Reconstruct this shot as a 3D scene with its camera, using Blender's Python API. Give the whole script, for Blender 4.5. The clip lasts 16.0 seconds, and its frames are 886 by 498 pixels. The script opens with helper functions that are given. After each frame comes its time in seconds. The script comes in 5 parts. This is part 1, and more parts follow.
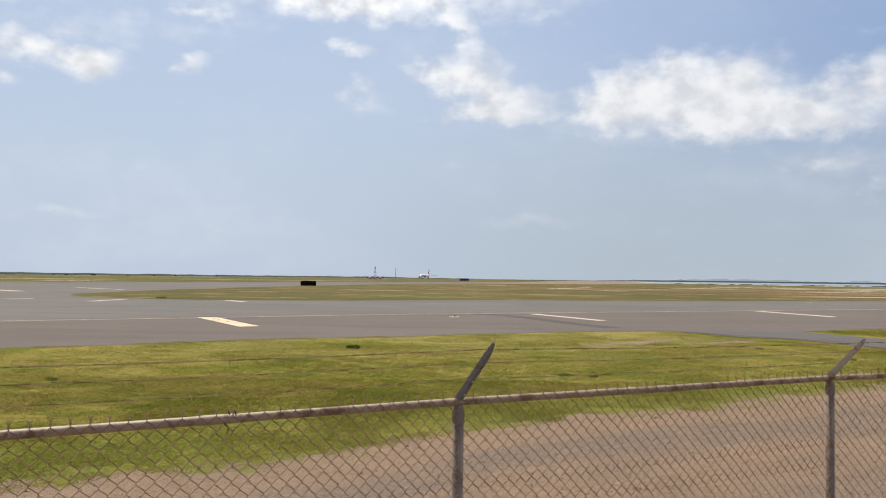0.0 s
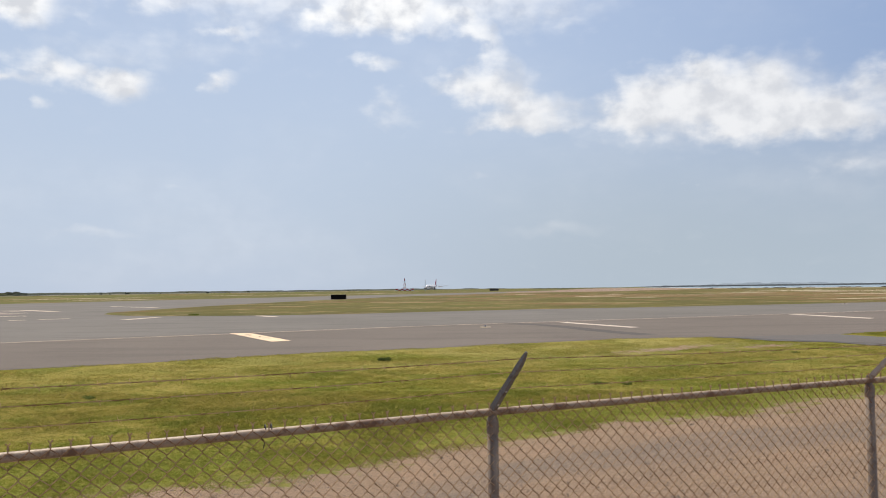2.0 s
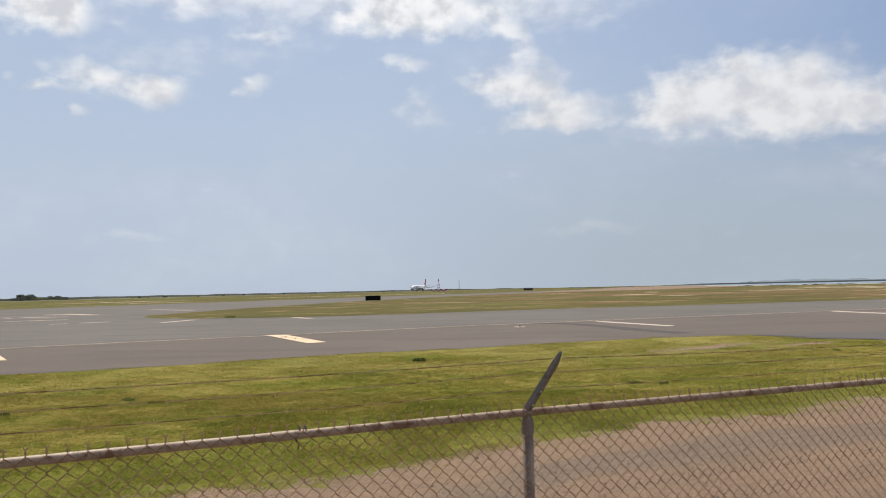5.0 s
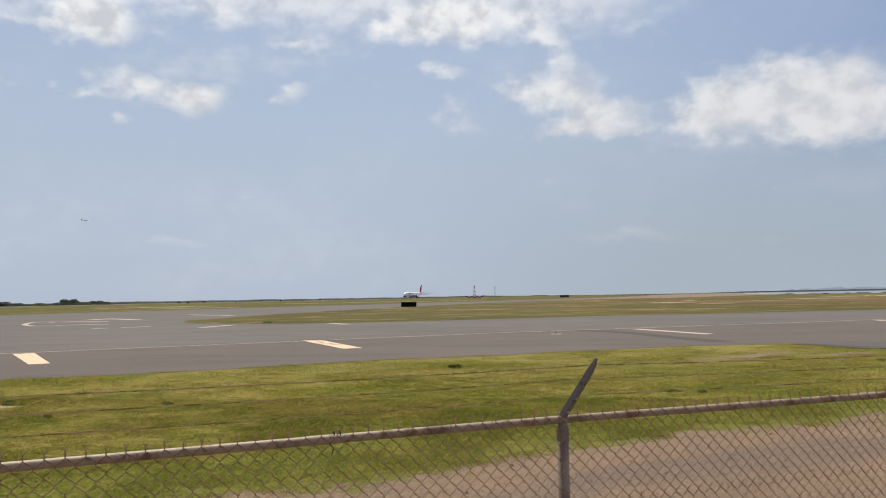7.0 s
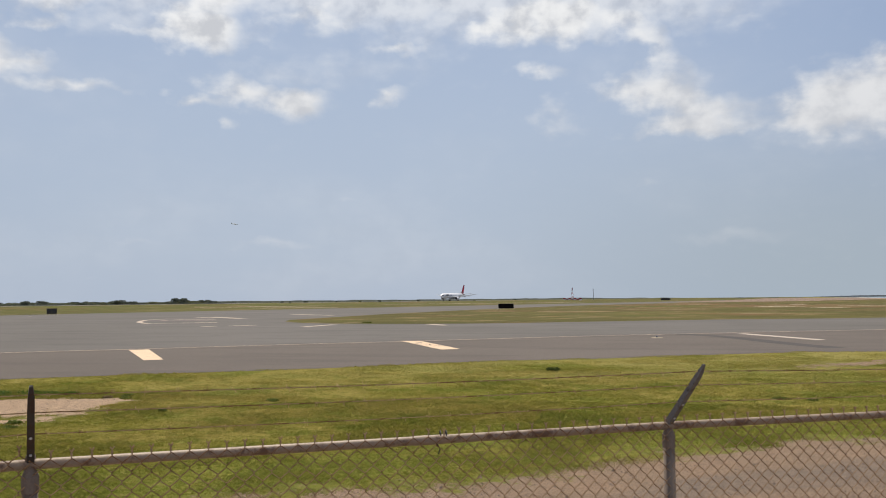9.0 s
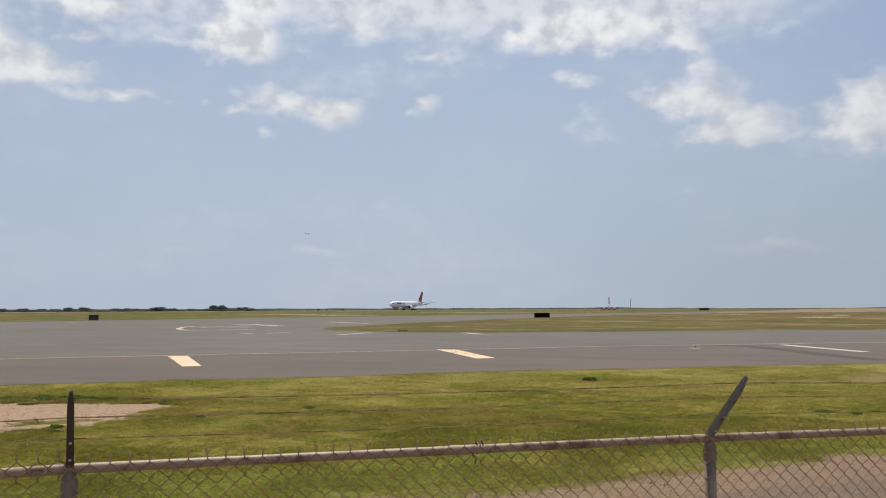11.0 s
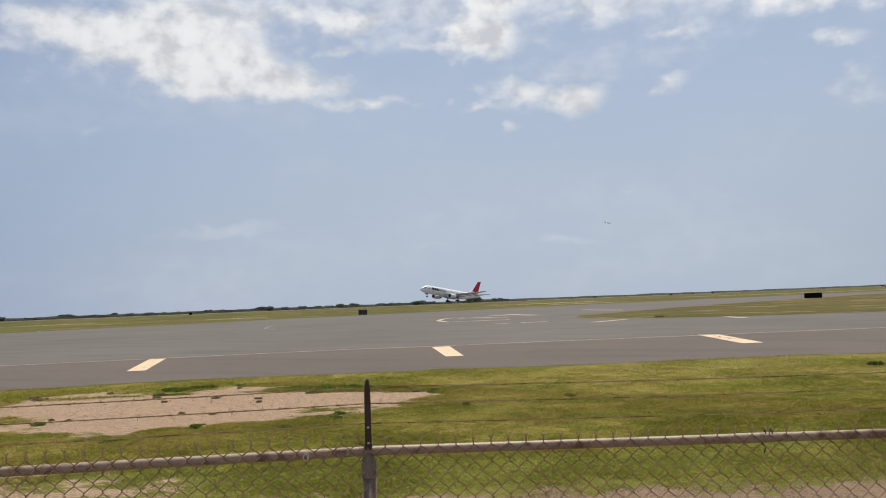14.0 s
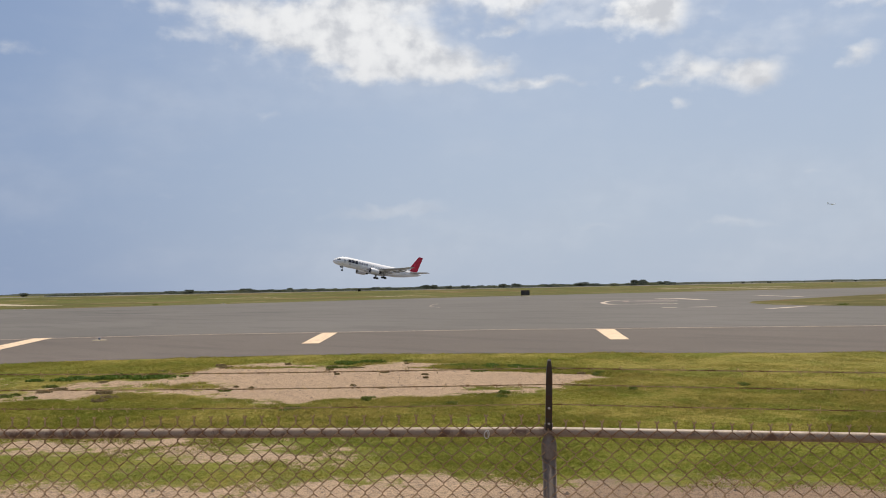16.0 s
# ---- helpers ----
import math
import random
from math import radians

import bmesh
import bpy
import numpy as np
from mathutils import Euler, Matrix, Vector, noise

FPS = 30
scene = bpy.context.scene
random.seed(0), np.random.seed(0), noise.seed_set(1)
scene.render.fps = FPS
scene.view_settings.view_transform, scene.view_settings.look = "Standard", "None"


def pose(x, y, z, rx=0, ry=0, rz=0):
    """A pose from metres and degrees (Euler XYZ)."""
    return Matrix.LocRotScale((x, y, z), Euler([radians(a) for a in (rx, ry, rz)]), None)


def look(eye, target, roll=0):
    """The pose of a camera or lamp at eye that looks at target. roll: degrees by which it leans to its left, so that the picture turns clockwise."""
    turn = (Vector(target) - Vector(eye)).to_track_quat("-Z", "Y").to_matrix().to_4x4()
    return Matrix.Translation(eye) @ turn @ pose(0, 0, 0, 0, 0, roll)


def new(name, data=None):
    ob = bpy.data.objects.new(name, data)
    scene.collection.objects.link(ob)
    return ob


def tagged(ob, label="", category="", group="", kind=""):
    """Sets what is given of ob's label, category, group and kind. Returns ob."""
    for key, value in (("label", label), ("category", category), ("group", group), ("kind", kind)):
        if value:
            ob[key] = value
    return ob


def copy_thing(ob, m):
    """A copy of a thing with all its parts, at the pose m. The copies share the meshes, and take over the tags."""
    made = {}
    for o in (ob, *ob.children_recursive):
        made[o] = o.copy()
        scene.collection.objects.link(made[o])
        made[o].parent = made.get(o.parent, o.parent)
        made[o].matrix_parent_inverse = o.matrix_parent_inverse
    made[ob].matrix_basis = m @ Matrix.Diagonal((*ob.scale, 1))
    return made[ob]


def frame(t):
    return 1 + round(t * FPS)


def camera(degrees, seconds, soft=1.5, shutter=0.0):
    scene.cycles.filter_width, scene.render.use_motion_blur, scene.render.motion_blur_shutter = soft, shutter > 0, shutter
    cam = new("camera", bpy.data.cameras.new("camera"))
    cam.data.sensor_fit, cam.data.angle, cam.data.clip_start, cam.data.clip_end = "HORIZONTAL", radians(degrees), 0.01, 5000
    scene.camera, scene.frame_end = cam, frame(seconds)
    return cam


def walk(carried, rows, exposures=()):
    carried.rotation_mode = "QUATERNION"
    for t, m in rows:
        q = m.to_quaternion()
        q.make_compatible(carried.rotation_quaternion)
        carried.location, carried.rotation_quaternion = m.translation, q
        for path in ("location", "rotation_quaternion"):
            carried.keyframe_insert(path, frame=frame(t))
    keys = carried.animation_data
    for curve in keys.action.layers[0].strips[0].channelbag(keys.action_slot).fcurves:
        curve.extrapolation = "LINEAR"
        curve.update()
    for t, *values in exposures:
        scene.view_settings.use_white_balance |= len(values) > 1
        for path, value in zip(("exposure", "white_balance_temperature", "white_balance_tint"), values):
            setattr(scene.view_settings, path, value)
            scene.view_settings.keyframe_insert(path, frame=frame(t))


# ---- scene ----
# ---------------------------------------------------------------- camera
cam = camera(54.7, 16.0, 1.0)
PATH = [
    (0, (-0.039, 0.02, 2.575), (-0.049, 2.019, 2.643), 0.7),
    (0.5, (-0.042, 0.017, 2.577), (-0.103, 2.015, 2.652), 0.7),
    (1, (-0.045, 0.012, 2.577), (-0.106, 2.009, 2.652), 0.2),
    (1.5, (-0.044, 0.006, 2.577), (-0.121, 2.003, 2.663), -0.2),
    (2, (-0.045, 0.009, 2.575), (-0.122, 2.005, 2.668), -0.7),
    (2.5, (-0.047, 0.01, 2.577), (-0.132, 2.006, 2.665), -0.9),
    (3, (-0.046, 0.011, 2.576), (-0.149, 2.006, 2.663), -1.1),
    (3.5, (-0.048, 0.006, 2.578), (-0.166, 2.0, 2.667), -1.0),
    (4, (-0.05, 0.01, 2.578), (-0.179, 2.003, 2.67), -1.0),
    (4.5, (-0.044, 0.024, 2.576), (-0.188, 2.017, 2.67), -1.2),
    (7, (-0.035, 0.046, 2.567), (-0.273, 2.029, 2.679), -1.0),
    (7.5, (-0.041, 0.011, 2.575), (-0.343, 1.983, 2.713), -1.1),
    (8, (-0.053, 0.048, 2.569), (-0.426, 2.01, 2.687), -0.4),
    (8.5, (-0.06, -0.024, 2.579), (-0.491, 1.926, 2.695), -0.4),
    (11, (-0.074, 0.006, 2.577), (-0.615, 1.926, 2.716), -0.2),
    (11.5, (-0.087, -0.001, 2.579), (-0.705, 1.895, 2.736), -0.1),
    (12, (-0.093, -0.007, 2.578), (-0.783, 1.862, 2.741), -1.0),
    (12.5, (-0.1, -0.016, 2.578), (-0.871, 1.822, 2.745), -1.6),
    (13, (-0.115, -0.026, 2.578), (-0.973, 1.773, 2.75), -1.9),
    (13.5, (-0.126, -0.031, 2.575), (-1.06, 1.729, 2.744), -2.4),
    (14, (-0.152, -0.029, 2.572), (-1.221, 1.658, 2.696), -2.2),
    (14.5, (-0.159, -0.041, 2.577), (-1.294, 1.601, 2.701), -2.3),
    (15, (-0.166, -0.072, 2.577), (-1.382, 1.513, 2.678), -2.0),
    (15.5, (-0.216, -0.048, 2.572), (-1.515, 1.469, 2.668), -1.2),
    (16, (-0.231, -0.067, 2.573), (-1.6, 1.388, 2.662), -1.0),
]
walk(cam, [(t, look(eye, target, roll)) for t, eye, target, roll in PATH], [(0, 0.10), (3.5, 0.06), (7, -0.12), (7.7, -0.08), (8.5, -0.14), (11, -0.16), (13, -0.11), (14, -0.16), (14.5, -0.10), (15, -0.13), (16, -0.13)])

# ---------------------------------------------------------------- sky and sun
SUN_AZ, SUN_EL = -18.0, 64.0
world = bpy.data.worlds.new("sky")
scene.world = world
world.use_nodes = True

# clouds: azimuth, elevation, half width, half height in degrees, lean in degrees, thickness
CUMULUS = [(14.7, 11.9, 3.9, 1.95, -2, 1), (18.9, 11.7, 3.56, 2.15, -3, 1), (19.9, 9.9, 3.18, 0.9, -3, 0.8), (11.4, 11.5, 2.19, 1.51, -2, 0.8), (9.1, 10.8, 2.22, 0.8, -1, 0.5), (14.7, 14.1, 1.28, 0.49, -3, 0.6), (22.8, 10.7, 1.93, 0.88, -4, 0.75), (26.4, 11.6, 1.88, 1.38, -5, 0.95), (25.2, 9.4, 2.16, 0.67, -4, 0.6),
           (-1.0, 13.6, 2.29, 0.94, -9, 0.75), (2.1, 12.8, 2.28, 1.64, -20, 0.95), (4.9, 11.7, 2.07, 0.88, 0, 0.8), (2.3, 10.7, 3.41, 0.52, 0, 0.7), (-5.5, 11.7, 1.7, 1.24, 2, 0.55)]
CLOUD_BAND = [(-10.2, 17.8, 2.3, 0.99, -1, 0.7), (-4.9, 18.1, 4.33, 1.4, -3, 0.85), (1.0, 16.4, 1.99, 0.87, -44, 0.75), (6.0, 17.5, 2.58, 0.87, -6, 0.45), (-15.3, 16.3, 0.96, 0.47, 0, 0.4), (-29.4, 18.8, 3.25, 1.94, 1, 0.9), (-27.5, 20.1, 1.74, 0.98, 0, 0.7), (-29.3, 17.0, 1.91, 0.79, 0, 0.75),
              (-24.8, 16.4, 0.96, 0.65, -41, 0.4), (-33.6, 16.7, 1.57, 0.39, 1, 0.45), (-21.4, 18.5, 2.9, 1.14, -2, 0.9), (-19.0, 20.4, 2.32, 0.87, -3, 0.5), (-5.2, 18.7, 3.87, 1.35, -7, 0.6)]
CLOUD_BANK = [(-56.3, 17.2, 5.46, 1.24, -9, 0.9), (-49.3, 16.8, 5.3, 1.94, -9, 1), (-48.5, 14.2, 2.27, 0.87, 0, 0.6), (-41.5, 14.2, 2.97, 1.01, -6, 0.85), (-45.3, 15.5, 3.05, 1.29, -10, 0.85), (-60.2, 16.0, 1.58, 0.34, 4, 0.4), (-41.6, 19.2, 4.36, 1.41, -11, 0.9), (-37.1, 18.5, 2.11, 0.62, 3, 0.65),
              (-48.5, 18.1, 3.0, 2.58, 6, 0.8), (-38.7, 16.8, 1.72, 0.35, 3, 0.55), (-29.2, 17.3, 2.16, 1.16, -5, 0.3), (-70.1, 14.7, 1.16, 0.39, -14, 0.55)]
PUFFS = [(-22.5, 12.9, 1.5, 0.85, 13, 0.9), (-26.1, 13.5, 2.2, 0.8, -11, 0.85), (-29.6, 12.9, 1.1, 0.35, 0, 0.7), (-27.2, 11.6, 0.57, 0.3, -1, 0.45), (-16.9, 13.4, 1.03, 0.44, 17, 0.7), (-6.5, 15.1, 1.13, 0.45, -6, 0.65), (-36.2, 13.3, 2.37, 0.34, 1, 0.6), (-16.8, 16.5, 2.11, 0.47, 5, 0.5),
         (23.8, 7.4, 2.37, 0.68, 12, 0.45), (26.4, 5.8, 1.36, 0.84, -2, 0.38), (14.3, 6.5, 0.64, 0.44, -1, 0.42), (-39.6, 14.4, 1.29, 0.33, 6, 0.35), (34.0, 13.0, 5.0, 2.4, 0, 0.9)]
VEIL = [(-12.0, 19.6, 9.0, 2.4, 0, 0.9), (-25.0, 20.6, 9.0, 2.2, 0, 0.8), (0.5, 19.4, 7.0, 2.2, -5, 0.9), (-42.0, 20.8, 10.0, 2.2, 0, 0.8), (-34.0, 17.6, 4.0, 1.3, 0, 0.5), (-24.5, 14.6, 4.0, 1.2, 0, 0.35), (12.0, 10.2, 6.0, 1.6, 0, 0.45), (24.5, 7.2, 4.0, 1.6, 0, 0.45), (-50.0, 14.4, 9.0, 1.4, -5, 0.4), (-18.0, 15.6, 5.0, 1.2, 0, 0.3)]
WISPS = [(-46.8, 5.1, 3.02, 0.4, 4, 1.0), (-33.1, 3.7, 2.39, 0.3, -1, 0.5), (-24.1, 3.7, 2.35, 0.3, -2, 0.75), (-19.4, 6.7, 1.14, 0.42, -2, 0.6), (5.4, 3.9, 2.7, 0.41, 0, 0.6), (0.3, 7.4, 0.76, 0.35, 1, 0.55), (-54.6, 11.5, 0.8, 0.31, 2, 0.6), (9.0, 9.9, 3.0, 0.5, 0, 0.5)]


def make_sky():
    nt = world.node_tree
    N, Lk = nt.nodes, nt.links

    def math_node(op, a, b=None, c=None, clamp=False):
        n = N.new("ShaderNodeMath")
        n.operation, n.use_clamp = op, clamp
        for i, v in enumerate((a, b, c)):
            if v is None:
                continue
            if isinstance(v, (int, float)):
                n.inputs[i].default_value = v
            else:
                Lk.new(v, n.inputs[i])
        return n.outputs[0]

    def vec_node(op, a, b=None, c=None):
        n = N.new("ShaderNodeVectorMath")
        n.operation = op
        for i, v in enumerate((a, b, c)):
            if v is None:
                continue
            if isinstance(v, tuple):
                n.inputs[i].default_value = v
            else:
                Lk.new(v, n.inputs[i])
        return n

    def mix(fac, a, b):
        n = N.new("ShaderNodeMix")
        n.data_type = 'RGBA'
        for s, v in ((0, fac), (6, a), (7, b)):
            if isinstance(v, (int, float)):
                n.inputs[s].default_value = v
            elif isinstance(v, tuple):
                n.inputs[s].default_value = (*v, 1)
            else:
                Lk.new(v, n.inputs[s])
        return n.outputs[2]

    def fbm(vec, scale, detail, rough=0.55):
        n = N.new("ShaderNodeTexNoise")
        n.inputs["Scale"].default_value, n.inputs["Detail"].default_value, n.inputs["Roughness"].default_value = scale, detail, rough
        Lk.new(vec, n.inputs["Vector"])
        return n

    def smooth(v, lo, hi):
        n = N.new("ShaderNodeMapRange")
        n.interpolation_type = 'SMOOTHSTEP'
        n.inputs[1].default_value, n.inputs[2].default_value = lo, hi
        Lk.new(v, n.inputs[0])
        return n.outputs[0]

    sky = N.new("ShaderNodeTexSky")
    sky.sky_type, sky.sun_disc = 'NISHITA', False
    sky.sun_elevation, sky.sun_rotation = radians(SUN_EL), radians(SUN_AZ)
    sky.dust_density, sky.ozone_density, sky.air_density = 1.2, 1.5, 1.0
    base = vec_node('MULTIPLY', sky.outputs[0], (0.108, 0.110, 0.116)).outputs[0]

    co = N.new("ShaderNodeTexCoord").outputs["Generated"]
    sep = N.new("ShaderNodeSeparateXYZ")
    Lk.new(co, sep.inputs[0])
    az = math_node('MULTIPLY', math_node('ARCTAN2', sep.outputs[0], sep.outputs[1]), 57.2958)
    el = math_node('MULTIPLY', math_node('ARCSINE', sep.outputs[2]), 57.2958)
    comb = N.new("ShaderNodeCombineXYZ")
    Lk.new(az, comb.inputs[0])
    Lk.new(el, comb.inputs[1])
    place = comb.outputs[0]
    # ragged edges: three sizes of turbulence push the cloud shapes about
    n1 = fbm(place, 0.55, 4.0, 0.5)
    n2 = fbm(vec_node('MULTIPLY', place, (0.70, 1.2, 1)).outputs[0], 0.85, 4.0, 0.48)
    push = vec_node('MULTIPLY', vec_node('SUBTRACT', n1.outputs["Color"], (0.5, 0.5, 0.5)).outputs[0], (2.8, 1.5, 0)).outputs[0]
    push2 = vec_node('MULTIPLY', vec_node('SUBTRACT', n2.outputs["Color"], (0.5, 0.5, 0.5)).outputs[0], (1.3, 0.8, 0)).outputs[0]
    moved = vec_node('ADD', vec_node('ADD', place, push).outputs[0], push2).outputs[0]

    def field(rows, reach):
        acc = None
        for a, e, w, h, lean, thick in rows:
            mp = N.new("ShaderNodeMapping")
            mp.vector_type = 'TEXTURE'
            mp.inputs["Location"].default_value = (a, e, 0)
            mp.inputs["Rotation"].default_value = (0, 0, radians(lean))
            mp.inputs["Scale"].default_value = (w * reach, h * reach, 1)
            Lk.new(moved, mp.inputs[0])
            g = N.new("ShaderNodeTexGradient")
            g.gradient_type = 'SPHERICAL'
            Lk.new(mp.outputs[0], g.inputs[0])
            acc = math_node('MULTIPLY', g.outputs["Fac"], thick) if acc is None else math_node('MULTIPLY_ADD', g.outputs["Fac"], thick, acc)
        return acc

    fld = math_node('MULTIPLY_ADD', field(PUFFS, 1.9), 1.3, field(CUMULUS + CLOUD_BAND + CLOUD_BANK, 1.85))
    fine = math_node('MULTIPLY', math_node('SUBTRACT', n2.outputs["Fac"], 0.5), 0.95)
    dens = smooth(math_node('ADD', fld, fine), 0.10, 1.20)
    thin = math_node('MULTIPLY', smooth(field(WISPS, 1.9), 0.0, 0.9), 0.30)
    soft = math_node('MULTIPLY', smooth(math_node('ADD', field(VEIL, 1.6), math_node('MULTIPLY', fine, 0.6)), 0.0, 0.9), 0.62)
    # broken cloud above the part of the sky that is placed by hand
    roof = fbm(vec_node('MULTIPLY', place, (0.07, 0.13, 0)).outputs[0], 1.0, 6.0)
    high = math_node('MULTIPLY', smooth(roof.outputs["Fac"], 0.47, 0.62), smooth(el, 19.5, 23.0))
    cloud = math_node('MAXIMUM', math_node('MAXIMUM', math_node('MULTIPLY', dens, 0.94), math_node('MAXIMUM', thin, soft)), high)
    veil = fbm(vec_node('MULTIPLY', place, (0.05, 0.12, 0)).outputs[0], 1.0, 5.0)
    cloud = math_node('MAXIMUM', cloud, math_node('MULTIPLY', smooth(veil.outputs["Fac"], 0.42, 0.8), 0.22))

    # humid haze that thickens towards the horizon
    haze = math_node('SUBTRACT', 0.95, math_node('MULTIPLY', smooth(el, 0.0, 40.0), 0.75))
    # brighter on the sun's side of the sky
    sunside = smooth(math_node('COSINE', math_node('MULTIPLY', math_node('ADD', az, -SUN_AZ + 4.0), 0.0174533)), 0.60, 1.0)
    hazy = mix(haze, base, mix(sunside, (0.283, 0.372, 0.560), (0.488, 0.566, 0.693)))
    # grey salt haze low over the water
    damp = math_node('MULTIPLY', smooth(math_node('MULTIPLY', el, -1.0), -14.0, -1.0), smooth(az, -18.0, 14.0))
    hazy = mix(math_node('MULTIPLY', damp, 0.9), hazy, (0.425, 0.495, 0.560))
    shade = smooth(math_node('ADD', math_node('MULTIPLY', n2.outputs["Fac"], 0.4), n1.outputs["Fac"]), 0.50, 0.86)
    white = mix(shade, (0.66, 0.675, 0.71), (0.84, 0.845, 0.86))
    # cloud edges glow where they stand nearer to the sun
    white = mix(math_node('MULTIPLY', math_node('MULTIPLY', smooth(el, 10.0, 18.0), sunside), shade), white, (1.0, 1.0, 0.995))
    col = mix(cloud, hazy, white)
    bg = N["Background"]
    Lk.new(col, bg.inputs[0])
    bg.inputs[1].default_value = 1.0


make_sky()
sun = new("sun", bpy.data.lights.new("sun", 'SUN'))
sun.data.energy, sun.data.angle, sun.data.color = 4.6, radians(0.6), (1.0, 0.90, 0.75)
_a, _e = radians(SUN_AZ), radians(SUN_EL)
sun.matrix_world = look((200 * math.sin(_a) * math.cos(_e), 200 * math.cos(_a) * math.cos(_e), 200 * math.sin(_e)), (0, 0, 0))


# ---------------------------------------------------------------- materials
class Mat:
    """A short way to write node materials."""

    def __init__(self, name, rough=0.8, metal=0.0, spec=0.3):
        self.m = bpy.data.materials.new(name)
        self.m.use_nodes = True
        self.t = self.m.node_tree
        self.b = self.t.nodes["Principled BSDF"]
        self.b.inputs["Roughness"].default_value = rough
        self.b.inputs["Metallic"].default_value = metal
        self.b.inputs["Specular IOR Level"].default_value = spec

    def coords(self, scale=(1, 1, 1), kind="Object"):
        n = self.t.nodes.new("ShaderNodeTexCoord")
        mp = self.t.nodes.new("ShaderNodeMapping")
        mp.inputs["Scale"].default_value = scale
        self.t.links.new(n.outputs[kind], mp.inputs[0])
        return mp.outputs[0]

    def noise(self, scale, detail=4.0, rough=0.6, stretch=(1, 1, 1)):
        n = self.t.nodes.new("ShaderNodeTexNoise")
        n.inputs["Scale"].default_value, n.inputs["Detail"].default_value, n.inputs["Roughness"].default_value = scale, detail, rough
        self.t.links.new(self.coords(stretch), n.inputs["Vector"])
        # spread the values over the whole range
        m = self.t.nodes.new("ShaderNodeMath")
        m.operation, m.use_clamp = 'MULTIPLY_ADD', True
        m.inputs[1].default_value, m.inputs[2].default_value = 3.2, -1.1
        self.t.links.new(n.outputs["Fac"], m.inputs[0])
        return m.outputs[0]

    def ramp(self, fac, stops):
        n = self.t.nodes.new("ShaderNodeValToRGB")
        els = n.color_ramp.elements
        while len(els) < len(stops):
            els.new(0.5)
        for e, (p, c) in zip(els, stops):
            e.position, e.color = p, (*c, 1) if len(c) == 3 else c
        self.t.links.new(fac, n.inputs[0])
        return n.outputs["Color"]

    def range(self, v, lo, hi, a=0.0, b=1.0):
        n = self.t.nodes.new("ShaderNodeMapRange")
        n.interpolation_type = 'SMOOTHSTEP'
        for i, x in enumerate((lo, hi, a, b)):
            n.inputs[i + 1].default_value = x
        self.t.links.new(v, n.inputs[0])
        return n.outputs[0]

    def math(self, op, a, b):
        n = self.t.nodes.new("ShaderNodeMath")
        n.operation = op
        for i, v in enumerate((a, b)):
            if isinstance(v, (int, float)):
                n.inputs[i].default_value = v
            else:
                self.t.links.new(v, n.inputs[i])
        return n.outputs[0]

    def mix(self, fac, a, b, blend='MIX'):
        n = self.t.nodes.new("ShaderNodeMix")
        n.data_type, n.blend_type = 'RGBA', blend
        for s, v in ((0, fac), (6, a), (7, b)):
            if isinstance(v, (int, float)):
                n.inputs[s].default_value = v
            elif isinstance(v, tuple):
                n.inputs[s].default_value = (*v, 1)
            else:
                self.t.links.new(v, n.inputs[s])
        return n.outputs[2]

    def attr(self, name):
        n = self.t.nodes.new("ShaderNodeAttribute")
        n.attribute_name = name
        return n.outputs["Fac"]

    def colour(self, c):
        if isinstance(c, tuple):
            self.b.inputs["Base Color"].default_value = (*c, 1)
        else:
            self.t.links.new(c, self.b.inputs["Base Color"])
        return self

    def bump(self, h, strength=0.4, dist=0.02):
        n = self.t.nodes.new("ShaderNodeBump")
        n.inputs["Strength"].default_value, n.inputs["Distance"].default_value = strength, dist
        self.t.links.new(h, n.inputs["Height"])
        self.t.links.new(n.outputs[0], self.b.inputs["Normal"])
        return self


def grass_colour(M, big=0.13):
    """Dry olive and fresh green in patches of several sizes."""
    a = M.noise(big, 5, 0.65)
    b = M.noise(0.9, 5, 0.7, (1, 1, 1))
    c = M.noise(9.0, 4, 0.7)
    base = M.ramp(a, [(0.10, (0.150, 0.164, 0.023)), (0.38, (0.210, 0.198, 0.034)), (0.68, (0.330, 0.275, 0.075)), (0.95, (0.215, 0.200, 0.038))])
    dark = M.mix(M.range(b, 0.45, 0.95, 0, 0.6), base, (0.128, 0.140, 0.019))
    d = M.noise(3.2, 5, 0.75, (1, 1.6, 1))
    mid = M.mix(M.range(d, 0.55, 0.95, 0, 0.6), dark, (0.345, 0.285, 0.085))
    low = M.mix(M.range(d, 0.05, 0.42, 0.5, 0), mid, (0.104, 0.108, 0.017))
    green = M.mix(M.range(M.noise(0.36, 5, 0.65), 0.52, 0.82, 0, 0.62), low, (0.122, 0.158, 0.019))
    # straw along the pavement, fresh growth along the dirt road
    straw = M.mix(M.math('MULTIPLY', M.attr("dry"), M.range(M.noise(0.22, 5, 0.65, (1, 1.4, 1)), 0.15, 0.75, 0.25, 0.95)), green, (0.350, 0.310, 0.105))
    fresh = M.mix(M.math('MULTIPLY', M.attr("fresh"), M.range(M.noise(0.5, 5, 0.6), 0.2, 0.8, 0.35, 0.9)), straw, (0.205, 0.228, 0.040))
    return M.mix(M.range(c, 0.05, 0.45, 0.5, 0), M.mix(M.range(c, 0.55, 0.95, 0, 0.45), fresh, (0.36, 0.30, 0.11)), (0.085, 0.090, 0.016)), c


